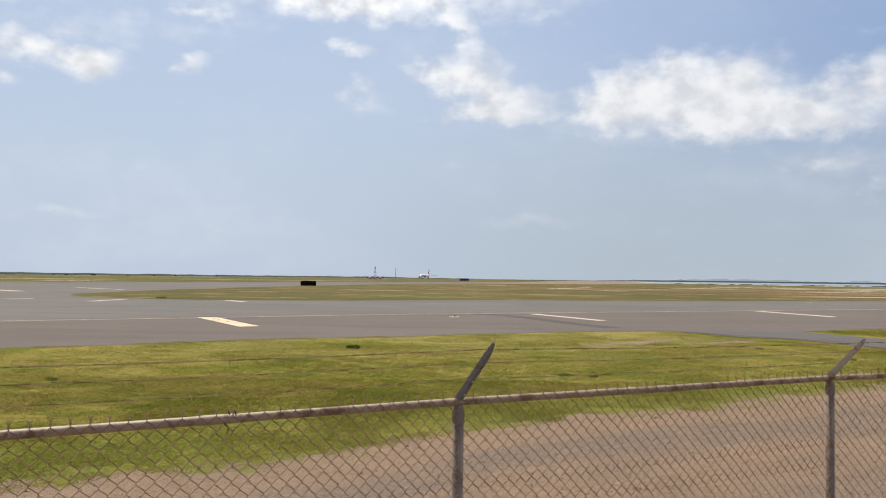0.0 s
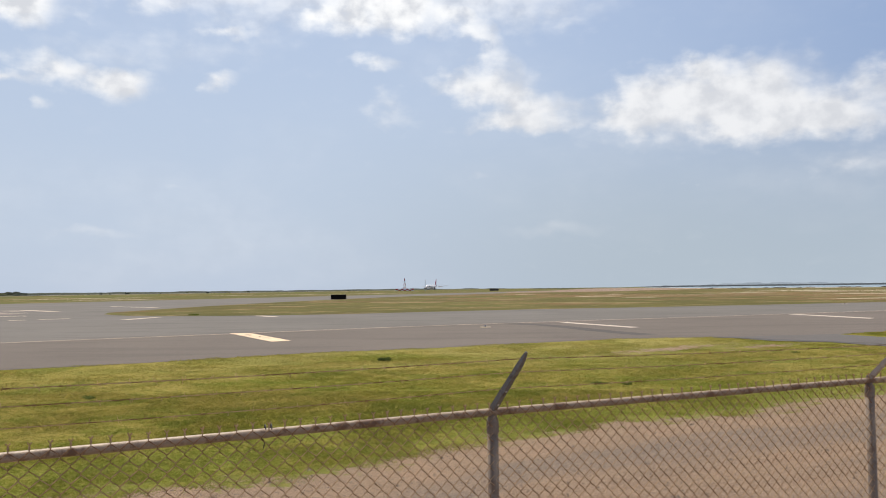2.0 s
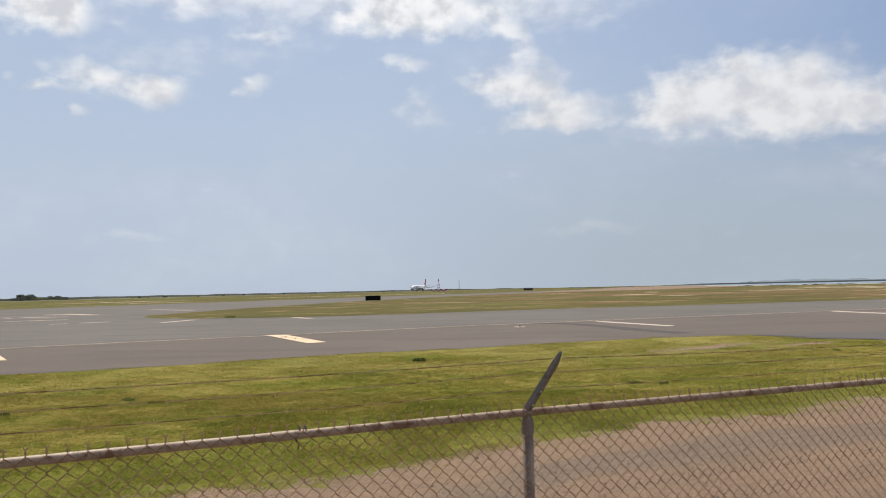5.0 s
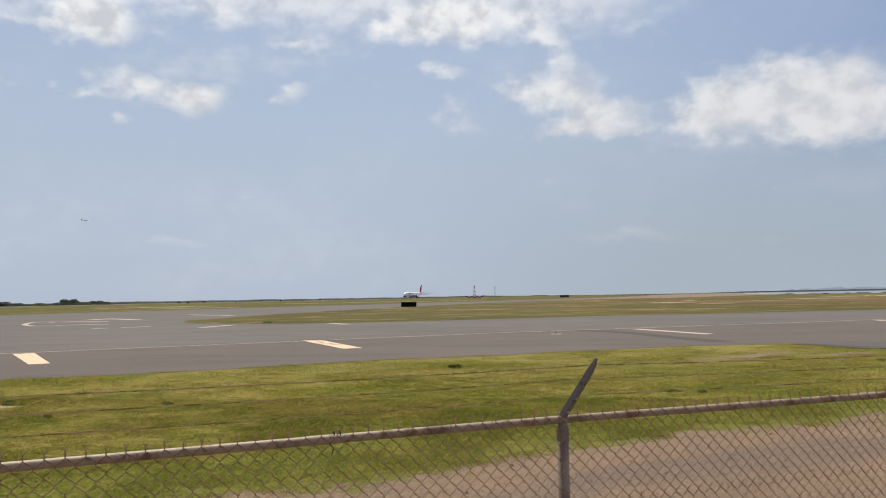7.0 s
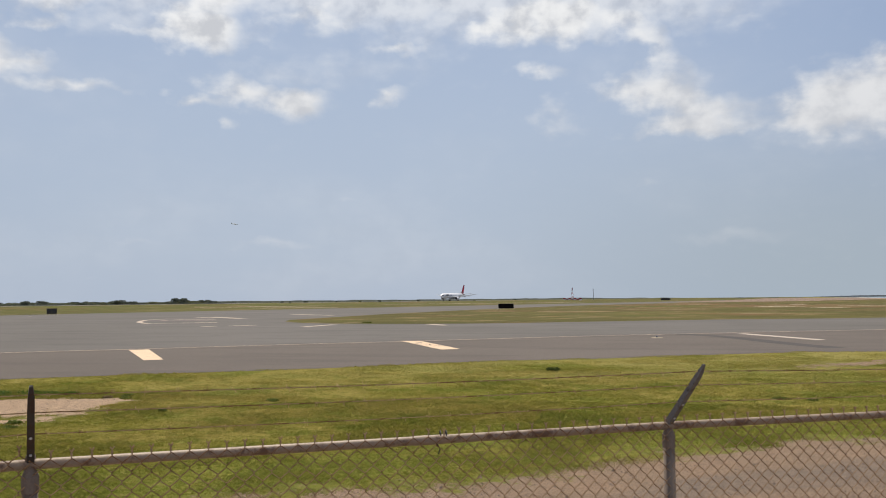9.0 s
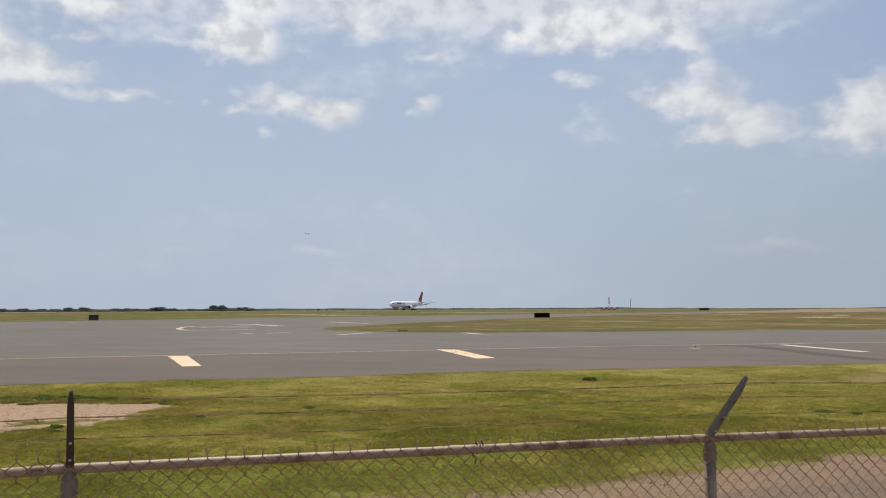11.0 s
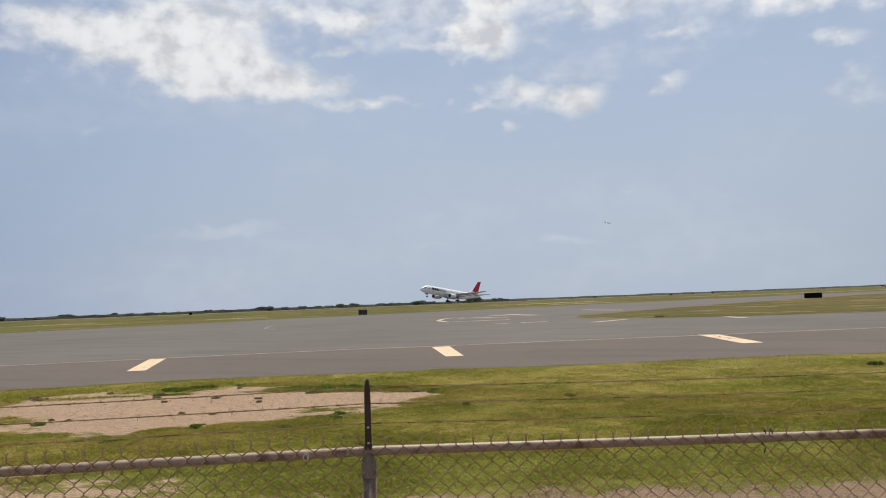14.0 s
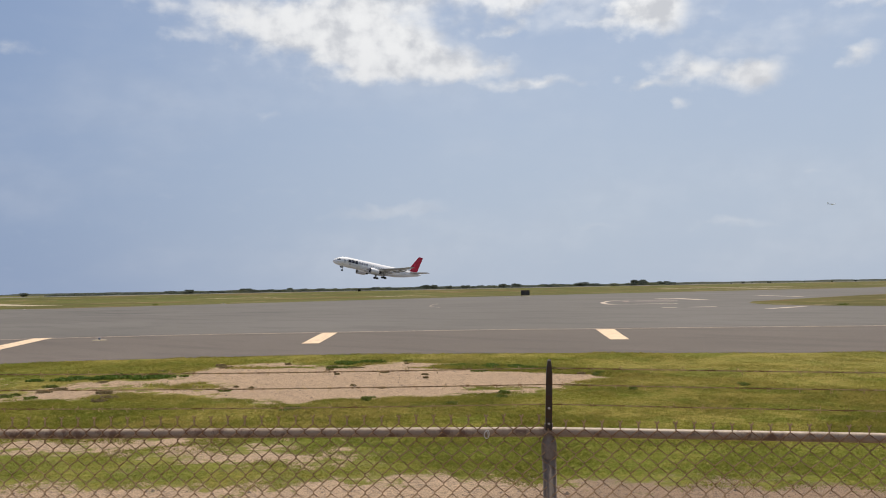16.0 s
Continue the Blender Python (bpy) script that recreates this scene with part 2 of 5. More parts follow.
def make_ground_material():
    M = Mat("meadow_and_dirt", 0.95, 0, 0.02)
    g, fine = grass_colour(M)
    d1, d2, d3 = M.noise(0.55, 5, 0.6), M.noise(5.0, 5, 0.7), M.noise(38.0, 3, 0.7)
    tracks = M.noise(0.9, 4, 0.6, (0.55, 0.55, 1))
    dirt = M.ramp(d1, [(0.1, (0.290, 0.202, 0.138)), (0.5, (0.328, 0.228, 0.153)), (0.9, (0.365, 0.245, 0.162))])
    grey = M.mix(M.math('MULTIPLY', M.range(M.attr("track"), 0.1, 0.9), M.range(M.noise(0.8, 5, 0.7, (0.6, 0.9, 1)), 0.1, 0.9, 0.55, 1.0)), M.mix(M.range(M.attr("pale"), 0.2, 0.8), dirt, (0.57, 0.405, 0.268)), (0.212, 0.170, 0.140))
    dirt2 = M.mix(M.range(d2, 0.5, 0.95, 0, 0.5), grey, (0.365, 0.275, 0.20))
    grit = M.mix(M.range(M.noise(11.0, 5, 0.8), 0.52, 0.92, 0, 0.7), dirt2, (0.175, 0.130, 0.098))
    peb = M.mix(M.range(d3, 0.66, 0.86, 0, 0.75), grit, (0.12, 0.09, 0.07))
    peb = M.mix(M.range(M.noise(82.0, 2, 0.6), 0.55, 0.90, 0, 0.55), peb, (0.50, 0.40, 0.31))
    peb = M.mix(M.range(M.noise(57.0, 2, 0.6, (1.3, 0.8, 1)), 0.58, 0.92, 0, 0.6), peb, (0.15, 0.112, 0.088))
    edge = M.math('ADD', M.attr("bare"), M.math('MULTIPLY', M.math('SUBTRACT', M.noise(1.6, 6, 0.75), 0.5), 1.3))
    f = M.range(edge, -0.18, 0.18)
    # dry straw rim round the bare soil
    rim = M.mix(M.range(edge, -0.75, -0.1, 0, 0.5), g, (0.185, 0.185, 0.060))
    M.colour(M.mix(f, rim, peb))
    M.bump(M.math('ADD', M.noise(14, 5, 0.7), M.math('MULTIPLY', d3, 0.5)), 0.7, 0.05)
    return M.m


def make_far_grass(name, tint, brown):
    M = Mat(name, 0.95, 0, 0.1)
    a = M.noise(0.012, 5, 0.65)
    b = M.noise(0.055, 6, 0.7)
    c = M.noise(0.35, 5, 0.75)
    base = M.ramp(a, [(0.15, tuple(v * 0.85 for v in tint)), (0.45, tint), (0.65, tuple(v * 1.25 for v in tint)), (0.9, tuple(v * 0.95 for v in tint))])
    x = M.mix(M.range(b, 0.5, 0.9, 0, 0.6 * brown), base, (0.190, 0.138, 0.062))
    e = M.noise(0.021, 6, 0.7)
    y = M.mix(M.range(e, 0.5, 0.8, 0, 0.85 * brown), x, (0.155, 0.088, 0.042))
    y = M.mix(M.range(M.noise(0.040, 6, 0.7), 0.70, 0.86, 0, 0.8 * brown), y, (0.27, 0.205, 0.115))
    y = M.mix(M.range(M.noise(0.030, 6, 0.7), 0.62, 0.85, 0, 0.7), y, (0.082, 0.098, 0.014))
    y = M.mix(M.range(M.noise(0.17, 5, 0.7), 0.58, 0.9, 0, 0.6), y, (0.070, 0.078, 0.016))
    y = M.mix(M.range(M.noise(0.11, 6, 0.75), 0.66, 0.9, 0, 0.55 * brown), y, (0.25, 0.185, 0.095))
    M.colour(M.mix(M.range(c, 0.45, 0.9, 0, 0.5), y, (0.066, 0.064, 0.017)))
    M.bump(c, 0.6, 0.1)
    return M.m


def make_asphalt(name, tint, streak=(0.25, 1, 1)):
    M = Mat(name, 0.88, 0, 0.25)
    a, b, c = M.noise(0.045, 5, 0.6), M.noise(0.35, 5, 0.65, streak), M.noise(55, 3, 0.7)
    t = tint
    base = M.ramp(a, [(0.1, (t[0] * 0.90, t[1] * 0.90, t[2] * 0.90)), (0.5, t), (0.9, (t[0] * 1.09, t[1] * 1.09, t[2] * 1.10))])
    x = M.mix(M.range(b, 0.45, 0.95, 0, 0.42), base, (t[0] * 0.62, t[1] * 0.62, t[2] * 0.64))
    M.colour(M.mix(M.range(c, 0.4, 0.95, 0, 0.3), x, (t[0] * 1.35, t[1] * 1.33, t[2] * 1.30)))
    M.bump(c, 0.35, 0.006)
    return M.m


def make_paint(name, col, wear, worn=0.5):
    M = Mat(name, 0.7, 0, 0.3)
    w = M.noise(2.6, 6, 0.75)
    M.colour(M.mix(M.range(w, worn + 0.1, worn + 0.4, 0, wear), M.mix(M.range(M.noise(0.8), 0.4, 0.7, 0, 0.35), col, tuple(v * 0.85 for v in col)), (0.16, 0.145, 0.135)))
    M.bump(M.noise(60), 0.2, 0.003)
    return M.m


def make_galv(name, base, rust, amount, metal=0.35, rough=0.55, spec=0.4):
    M = Mat(name, rough, metal, spec)
    a, b = M.noise(9, 6, 0.7), M.noise(70, 4, 0.7)
    x = M.mix(M.range(b, 0.2, 0.8, 0, 0.5), base, tuple(v * 0.72 for v in base))
    M.colour(M.mix(M.range(a, 0.75 - amount * 0.55, 1.0 - amount * 0.35), x, rust))
    M.bump(b, 0.25, 0.002)
    return M.m


def plain(name, col, rough=0.5, metal=0.0, spec=0.4, vary=0.12):
    M = Mat(name, rough, metal, spec)
    M.colour(M.mix(M.range(M.noise(1.3, 5, 0.65), 0.35, 0.7, 0, 1), tuple(v * (1 - vary) for v in col), tuple(min(1, v * (1 + vary)) for v in col)))
    return M.m


def make_leaf(name, dark, light, translucent=0.35):
    M = Mat(name, 0.75, 0, 0.2)
    n = M.t.nodes.new("ShaderNodeNewGeometry")
    r = n.outputs["Random Per Island"]
    spread = M.noise(0.25, 4, 0.6)
    f = M.math('ADD', M.math('MULTIPLY', r, 0.6), M.math('MULTIPLY', spread, 0.5))
    c = M.ramp(f, [(0.2, dark), (0.75, light)])
    M.colour(c)
    tr = M.t.nodes.new("ShaderNodeBsdfTranslucent")
    M.t.links.new(c, tr.inputs[0])
    mx = M.t.nodes.new("ShaderNodeMixShader")
    mx.inputs[0].default_value = translucent
    out = M.t.nodes["Material Output"]
    M.t.links.new(M.b.outputs[0], mx.inputs[1])
    M.t.links.new(tr.outputs[0], mx.inputs[2])
    M.t.links.new(mx.outputs[0], out.inputs[0])
    return M.m


def make_blade_material():
    M = Mat("grass_blades", 0.8, 0, 0.05)
    g, _ = grass_colour(M)
    n = M.t.nodes.new("ShaderNodeNewGeometry")
    c = M.mix(M.range(n.outputs["Random Per Island"], 0.6, 1.0, 0, 0.35), g, (0.40, 0.33, 0.12))
    c = M.mix(M.range(n.outputs["Random Per Island"], 0.0, 0.25, 0.25, 0), c, (0.150, 0.160, 0.027))
    M.colour(c)
    tr = M.t.nodes.new("ShaderNodeBsdfTranslucent")
    M.t.links.new(c, tr.inputs[0])
    mx = M.t.nodes.new("ShaderNodeMixShader")
    mx.inputs[0].default_value = 0.65
    M.t.links.new(M.b.outputs[0], mx.inputs[1])
    M.t.links.new(tr.outputs[0], mx.inputs[2])
    M.t.links.new(mx.outputs[0], M.t.nodes["Material Output"].inputs[0])
    return M.m


GROUND = make_ground_material()
FAR_GRASS = make_far_grass("far_grass", (0.088, 0.089, 0.020), 0.7)
ISLAND_GRASS = make_far_grass("island_grass", (0.090, 0.080, 0.021), 0.95)
BROWN_GRASS = make_far_grass("brown_grass", (0.150, 0.096, 0.046), 1.0)
DRY_FIELD = plain("dry_reddish_soil", (0.235, 0.170, 0.130), 0.95, 0, 0.1, 0.25)
ASPHALT = make_asphalt("weathered_asphalt", (0.122, 0.112, 0.101))
SHOULDER = make_asphalt("shoulder_asphalt", (0.116, 0.097, 0.083))
SEALED = make_asphalt("sealed_asphalt", (0.098, 0.090, 0.086))
TAR = make_asphalt("fresh_tar_seal", (0.072, 0.064, 0.060))
STAINED = make_asphalt("stained_asphalt", (0.088, 0.084, 0.077), (1.2, 1.2, 1))
RUNWAY = make_asphalt("runway_surface", (0.20, 0.185, 0.17))
YELLOW = make_paint("sun_bleached_yellow_paint", (0.72, 0.53, 0.35), 0.6, 0.5)
PALE_STRIPE = make_paint("faded_pale_paint", (0.50, 0.42, 0.35), 0.55, 0.5)
LINE = make_paint("worn_yellow_line", (0.46, 0.35, 0.26), 0.5, 0.5)
WHITEMARK = make_paint("worn_pale_paint", (0.52, 0.42, 0.33), 0.5, 0.45)
REDMARK = make_paint("worn_red_paint", (0.24, 0.17, 0.145), 0.8, 0.4)
SAND = plain("pale_coral_sand", (0.40, 0.34, 0.25), 0.95, 0, 0.1, 0.2)
GALV = make_galv("weathered_galvanised_pipe", (0.38, 0.285, 0.205), (0.175, 0.105, 0.068), 0.5, 0.0, 0.5)
POST = make_galv("dull_galvanised_post", (0.235, 0.180, 0.140), (0.17, 0.115, 0.08), 0.35, 0.06, 0.65)
# one arm steel in three tones: shaded, half lit and sunlit, painted as colour
ARM_SHADED = make_galv("shaded_stamped_steel", (0.070, 0.064, 0.064), (0.075, 0.05, 0.038), 0.3, 0.25, 0.5)
ARM_HALF_LIT = make_galv("half_lit_stamped_steel", (0.19, 0.175, 0.165), (0.09, 0.07, 0.05), 0.25, 0.2, 0.5)
ARM_SUNLIT = make_galv("sunlit_stamped_steel", (0.46, 0.38, 0.31), (0.22, 0.14, 0.09), 0.35, 0.2, 0.5)
WIRE = make_galv("rusty_mesh_wire", (0.44, 0.295, 0.17), (0.20, 0.11, 0.055), 0.6, 0.0, 0.6, 0.12)
BARB = make_galv("rusty_barbed_wire", (0.54, 0.39, 0.21), (0.25, 0.15, 0.075), 0.6, 0.0, 0.9, 0.05)
TIE = plain("black_tie_wire", (0.03, 0.026, 0.024), 0.6)
TIE_PALE = plain("bright_tie_wire", (0.55, 0.54, 0.52), 0.4, 0.5)
BLACK = plain("black_sign_paint", (0.008, 0.007, 0.007), 0.85, 0, 0.1)
SIGNGREY = plain("dark_sign_back", (0.035, 0.032, 0.03), 0.55)
RED = plain("red_paint", (0.40, 0.035, 0.03), 0.45)
WHITE = plain("white_gloss_paint", (0.78, 0.78, 0.79), 0.3, 0, 0.5, 0.03)
WINGGREY = plain("pale_grey_wing_paint", (0.42, 0.43, 0.45), 0.35, 0.1, 0.5, 0.06)
BELLY = plain("light_grey_paint", (0.60, 0.60, 0.61), 0.35, 0, 0.5, 0.04)
FINRED = plain("crimson_fin_paint", (0.46, 0.010, 0.045), 0.35, 0, 0.5, 0.08)
TITLE_DARK = plain("dark_title_paint", (0.035, 0.035, 0.05), 0.4)
TITLE_GREY = plain("grey_title_paint", (0.36, 0.37, 0.42), 0.4)
GLASS_DARK = plain("dark_cockpit_glass", (0.015, 0.018, 0.022), 0.1, 0, 0.6)
METAL = plain("bare_engine_metal", (0.45, 0.45, 0.46), 0.3, 0.9)
DARKMETAL = plain("dark_engine_metal", (0.05, 0.05, 0.052), 0.5, 0.5)
RUBBER = plain("tyre_rubber", (0.018, 0.018, 0.018), 0.8)
STRUT = plain("gear_strut_metal", (0.28, 0.28, 0.29), 0.4, 0.5)
# very light paint stands in for the haze that would fade the far jet
JETGREY = plain("far_airliner_hazed_paint", (0.86, 0.88, 0.90), 0.9, 0, 0.0, 0.02)
BARK = plain("bark", (0.09, 0.07, 0.05), 0.9)
# far leaves: lightened and greyed in base colour to stand in for haze
LEAF = make_leaf("hazed_kiawe_leaves", (0.085, 0.098, 0.078), (0.17, 0.19, 0.145))
LEAF2 = make_leaf("hazed_grey_green_leaves", (0.11, 0.125, 0.075), (0.21, 0.22, 0.13))
DRYSHRUB = make_leaf("dry_shrub_leaves", (0.075, 0.062, 0.045), (0.15, 0.12, 0.08))
WEED = make_leaf("weed_leaves", (0.100, 0.130, 0.024), (0.175, 0.205, 0.050))
LUSH = make_leaf("lush_weed_leaves", (0.075, 0.125, 0.018), (0.135, 0.200, 0.036))
DARKWEED = make_leaf("dark_weed_leaves", (0.045, 0.065, 0.014), (0.10, 0.13, 0.03))
DRYWEED = make_leaf("dry_weed_leaves", (0.17, 0.13, 0.065), (0.30, 0.23, 0.12))
# distance haze over the far hills is painted in as blue-grey base colour
FARLAND = plain("far_land_painted_haze", (0.20, 0.24, 0.28), 1.0, 0, 0.0, 0.12)
BANK = plain("far_bank_scrub", (0.075, 0.082, 0.070), 1.0, 0, 0.0, 0.3)
STONE = plain("breakwater_stone", (0.055, 0.065, 0.075), 0.9, 0, 0.1, 0.25)
BLADES = make_blade_material()
PEBBLE = plain("field_stones", (0.21, 0.16, 0.125), 0.9, 0, 0.1, 0.3)


def make_water():
    M = Mat("lagoon_water", 0.12, 0, 0.5)
    M.colour(M.mix(M.range(M.noise(0.004, 4, 0.6, (0.3, 1, 1)), 0.4, 0.65), (0.10, 0.17, 0.20), (0.16, 0.25, 0.27)))
    M.bump(M.noise(0.6, 5, 0.7), 0.5, 0.15)
    return M.m


WATER = make_water()


# ---------------------------------------------------------------- mesh helpers
def mesh_object(name, verts, faces, material, parent=None, smooth=False, label="", kind="", category="", group=""):
    me = bpy.data.meshes.new(name)
    me.from_pydata([tuple(v) for v in verts], [], [tuple(f) for f in faces])
    me.materials.append(material)
    if smooth:
        me.polygons.foreach_set("use_smooth", [True] * len(me.polygons))
    ob = new(name, me)
    ob.parent = parent
    return tagged(ob, label, category, group, kind)


def part(name, bm, material, parent, label="", smooth=False):
    me = bpy.data.meshes.new(name)
    bm.to_mesh(me)
    bm.free()
    me.materials.append(material)
    if smooth:
        me.polygons.foreach_set("use_smooth", [True] * len(me.polygons))
    ob = new(name, me)
    ob.parent = parent
    return tagged(ob, label)


def shared(name, me, parent, m=None):
    ob = new(name, me)
    ob.parent = parent
    if m is not None:
        ob.matrix_basis = m
    return ob


def thing(name, label, category, group="", m=None):
    ob = new(name)
    ob.empty_display_size = 0.1
    if m is not None:
        ob.matrix_basis = m
    return tagged(ob, label, category, group)


def box(bm, centre, size, bevel=0.0, m=None):
    mat = Matrix.Translation(centre) @ Matrix.Diagonal((*size, 1))
    if m is not None:
        mat = m @ mat
    vs = bmesh.ops.create_cube(bm, size=1, matrix=mat)["verts"]
    if bevel:
        es = {e for v in vs for e in v.link_edges}
        bmesh.ops.bevel(bm, geom=list(es), offset=bevel, segments=2, affect='EDGES', profile=0.6)


def rod(bm, a, b, r1, r2=None, seg=8):
    a, b = Vector(a), Vector(b)
    d = b - a
    bmesh.ops.create_cone(bm, cap_ends=True, segments=seg, radius1=r1, radius2=r1 if r2 is None else r2, depth=d.length,
                          matrix=Matrix.Translation((a + b) / 2) @ d.to_track_quat('Z', 'Y').to_matrix().to_4x4())


def tube(points, r, seg=4):
    """Vertices and faces of a tube along a line of points."""
    pts = [Vector(p) for p in points]
    verts, faces = [], []
    for i, p in enumerate(pts):
        d = (pts[min(i + 1, len(pts) - 1)] - pts[max(i - 1, 0)]).normalized()
        u = d.cross(Vector((0.3, 0.9, 0.31))).normalized()
        v = d.cross(u)
        for k in range(seg):
            a = 2 * math.pi * k / seg
            verts.append(p + u * (r * math.cos(a)) + v * (r * math.sin(a)))
    for i in range(len(pts) - 1):
        for k in range(seg):
            k2 = (k + 1) % seg
            faces.append((i * seg + k, i * seg + k2, (i + 1) * seg + k2, (i + 1) * seg + k))
    return verts, faces


def merged(chunks):
    verts, faces = [], []
    for v, f in chunks:
        o = len(verts)
        verts += v
        faces += [tuple(i + o for i in q) for q in f]
    return verts, faces


def curve(ctrl, step):
    """A smooth line through the given plan points, about one point each step metres."""
    p = [Vector(c) for c in ctrl]
    p = [p[0] * 2 - p[1]] + p + [p[-1] * 2 - p[-2]]
    out = []
    for i in range(1, len(p) - 2):
        n = max(1, int((p[i + 1] - p[i]).length / step))
        for k in range(n):
            t = k / n
            a, b, c, d = p[i - 1], p[i], p[i + 1], p[i + 2]
            out.append(0.5 * (2 * b + (c - a) * t + (2 * a - 5 * b + 4 * c - d) * t * t + (3 * b - a - 3 * c + d) * t ** 3))
    out.append(p[-2])
    return out


def sheet(name, outline, z, material, **tags):
    """A flat filled outline."""
    bm = bmesh.new()
    vs = [bm.verts.new((p[0], p[1], z)) for p in outline]
    es = [bm.edges.new((vs[i], vs[(i + 1) % len(vs)])) for i in range(len(vs))]
    bmesh.ops.triangle_fill(bm, edges=es, use_beauty=True, normal=(0, 0, 1))
    for f in bm.faces:
        if f.normal.z < 0:
            f.normal_flip()
    me = bpy.data.meshes.new(name)
    bm.to_mesh(me)
    bm.free()
    me.materials.append(material)
    return tagged(new(name, me), **tags)


def ribbon(name, line, width, z, material, parent=None, **tags):
    """A flat strip along a plan line."""
    vs, fs = [], []
    for i, p in enumerate(line):
        d = (line[min(i + 1, len(line) - 1)] - line[max(i - 1, 0)]).normalized()
        n = Vector((-d.y, d.x)) * width / 2
        vs += [(p.x + n.x, p.y + n.y, z), (p.x - n.x, p.y - n.y, z)]
    for i in range(len(line) - 1):
        fs.append((2 * i, 2 * i + 1, 2 * i + 3, 2 * i + 2))
    return mesh_object(name, vs, fs, material, parent, **tags)


def bar(a, b, width):
    """The four corners of a painted bar from a to b."""
    a, b = Vector(a), Vector(b)
    d = (b - a).normalized()
    n = Vector((-d.y, d.x)) * width / 2
    return [a + n, a - n, b - n, b + n]


# ---------------------------------------------------------------- ground, taxiway, runway
NEAR_EDGE = curve([(-46, -12), (-39.5, 2), (-35.4, 9.5), (-33.3, 13.7), (-30.7, 17.0), (-27.6, 20.5), (-24.5, 23.1), (-18.3, 27.4), (-12.7, 30.7), (-7.0, 35.1), (-2.2, 37.3), (2.9, 40.5), (7.4, 42.7), (12.0, 43.4)], 0.6)
EDGE_LINE = curve([(-64, 0), (-57, 11), (-52.3, 18.3), (-47.0, 25.8), (-41.6, 31.0), (-37.3, 35.1), (-32.2, 39.5), (-27.9, 42.3), (-22.6, 46.3), (-15.2, 51.4), (-9.8, 55.5), (-3.6, 59.8), (0.3, 61.9), (9.2, 67.0), (16.6, 70.7), (27.2, 76.6), (48, 88), (80, 105)], 1.0)
ROAD_DIR = Vector((0.772, 0.636))
ROAD_AT = Vector((-0.6, 14.0))
BARE = [Vector(c) for c in [(-23, 8), (-24.4, 9.2), (-25.2, 11.1), (-23.5, 12.9), (-25.7, 14.8), (-26.3, 16.5), (-25.6, 18.4), (-22, 18.9), (-22.5, 20.5), (-21.2, 21.4), (-18.4, 20.3), (-15.3, 21.2), (-14, 21.4), (-13.4, 20.6), (-13.2, 16.7), (-13.7, 15.6), (-14.6, 14.7), (-15.6, 13.4), (-16.3, 11.9), (-18.3, 11.4), (-19.6, 11.7), (-22.1, 10.7), (-21.2, 9.3), (-22.6, 7.9)]]
SPOTS = [(8.0, 36.3, 2.6, 0.6), (12.2, 36.9, 1.6, 0.5), (-14.9, 6.5, 2.2, 0.7), (-11.5, 7.8, 1.1, 0.45), (-13.2, 7.4, 1.2, 0.4), (-30.5, 5.0, 3.0, 2.0)]

# tongues of grass that reach into the bare patch
ISLETS = [(-22.1, 11.8, 1.5, 0.6), (-24.2, 17.2, 1.2, 0.35), (-19.0, 20.4, 1.2, 0.5), (-22.7, 19.6, 0.9, 0.4), (-14.4, 16.9, 0.9, 0.35)]


def edge_y(x):
    xs = np.array([p.x for p in NEAR_EDGE])
    ys = np.array([p.y for p in NEAR_EDGE])
    return np.interp(x, xs, ys, left=-50, right=43.4)


def value_noise(x, y, scale, seed):
    rng = np.random.default_rng(seed)
    g = rng.random((256, 256))
    u, v = x / scale, y / scale
    iu, iv = np.floor(u).astype(int), np.floor(v).astype(int)
    fu, fv = u - iu, v - iv
    fu, fv = fu * fu * (3 - 2 * fu), fv * fv * (3 - 2 * fv)
    a, b = g[iu % 256, iv % 256], g[(iu + 1) % 256, iv % 256]
    c, d = g[iu % 256, (iv + 1) % 256], g[(iu + 1) % 256, (iv + 1) % 256]
    return (a * (1 - fu) + b * fu) * (1 - fv) + (c * (1 - fu) + d * fu) * fv


def outline_distance(x, y, poly):
    """Distance inside (+) or outside (-) of an outline, for arrays of points."""
    best = np.full(x.shape, 1e9)
    inside = np.zeros(x.shape, bool)
    for i in range(len(poly)):
        a, b = poly[i], poly[(i + 1) % len(poly)]
        d = b - a
        t = np.clip(((x - a.x) * d.x + (y - a.y) * d.y) / d.length_squared, 0, 1)
        best = np.minimum(best, np.hypot(x - a.x - t * d.x, y - a.y - t * d.y))
        cross = ((a.y > y) != (b.y > y)) & (x < (b.x - a.x) * (y - a.y) / (b.y - a.y + 1e-12) + a.x)
        inside ^= cross
    return np.where(inside, best, -best)


def road_side(x, y):
    """Metres from the dirt road's grassy edge, positive on the road."""
    n = Vector((ROAD_DIR.y, -ROAD_DIR.x))
    s = (x - ROAD_AT.x) * ROAD_DIR.x + (y - ROAD_AT.y) * ROAD_DIR.y
    return (x - ROAD_AT.x) * n.x + (y - ROAD_AT.y) * n.y + 0.30 * np.sin(s * 0.55 + 0.4) + 0.15 * np.sin(s * 1.31 + 2.0) + 0.42 - 0.5 * np.clip((s + 5) / 4, 0, 1) - np.where(s > 0, 0.0085 * s * s, 0.0)


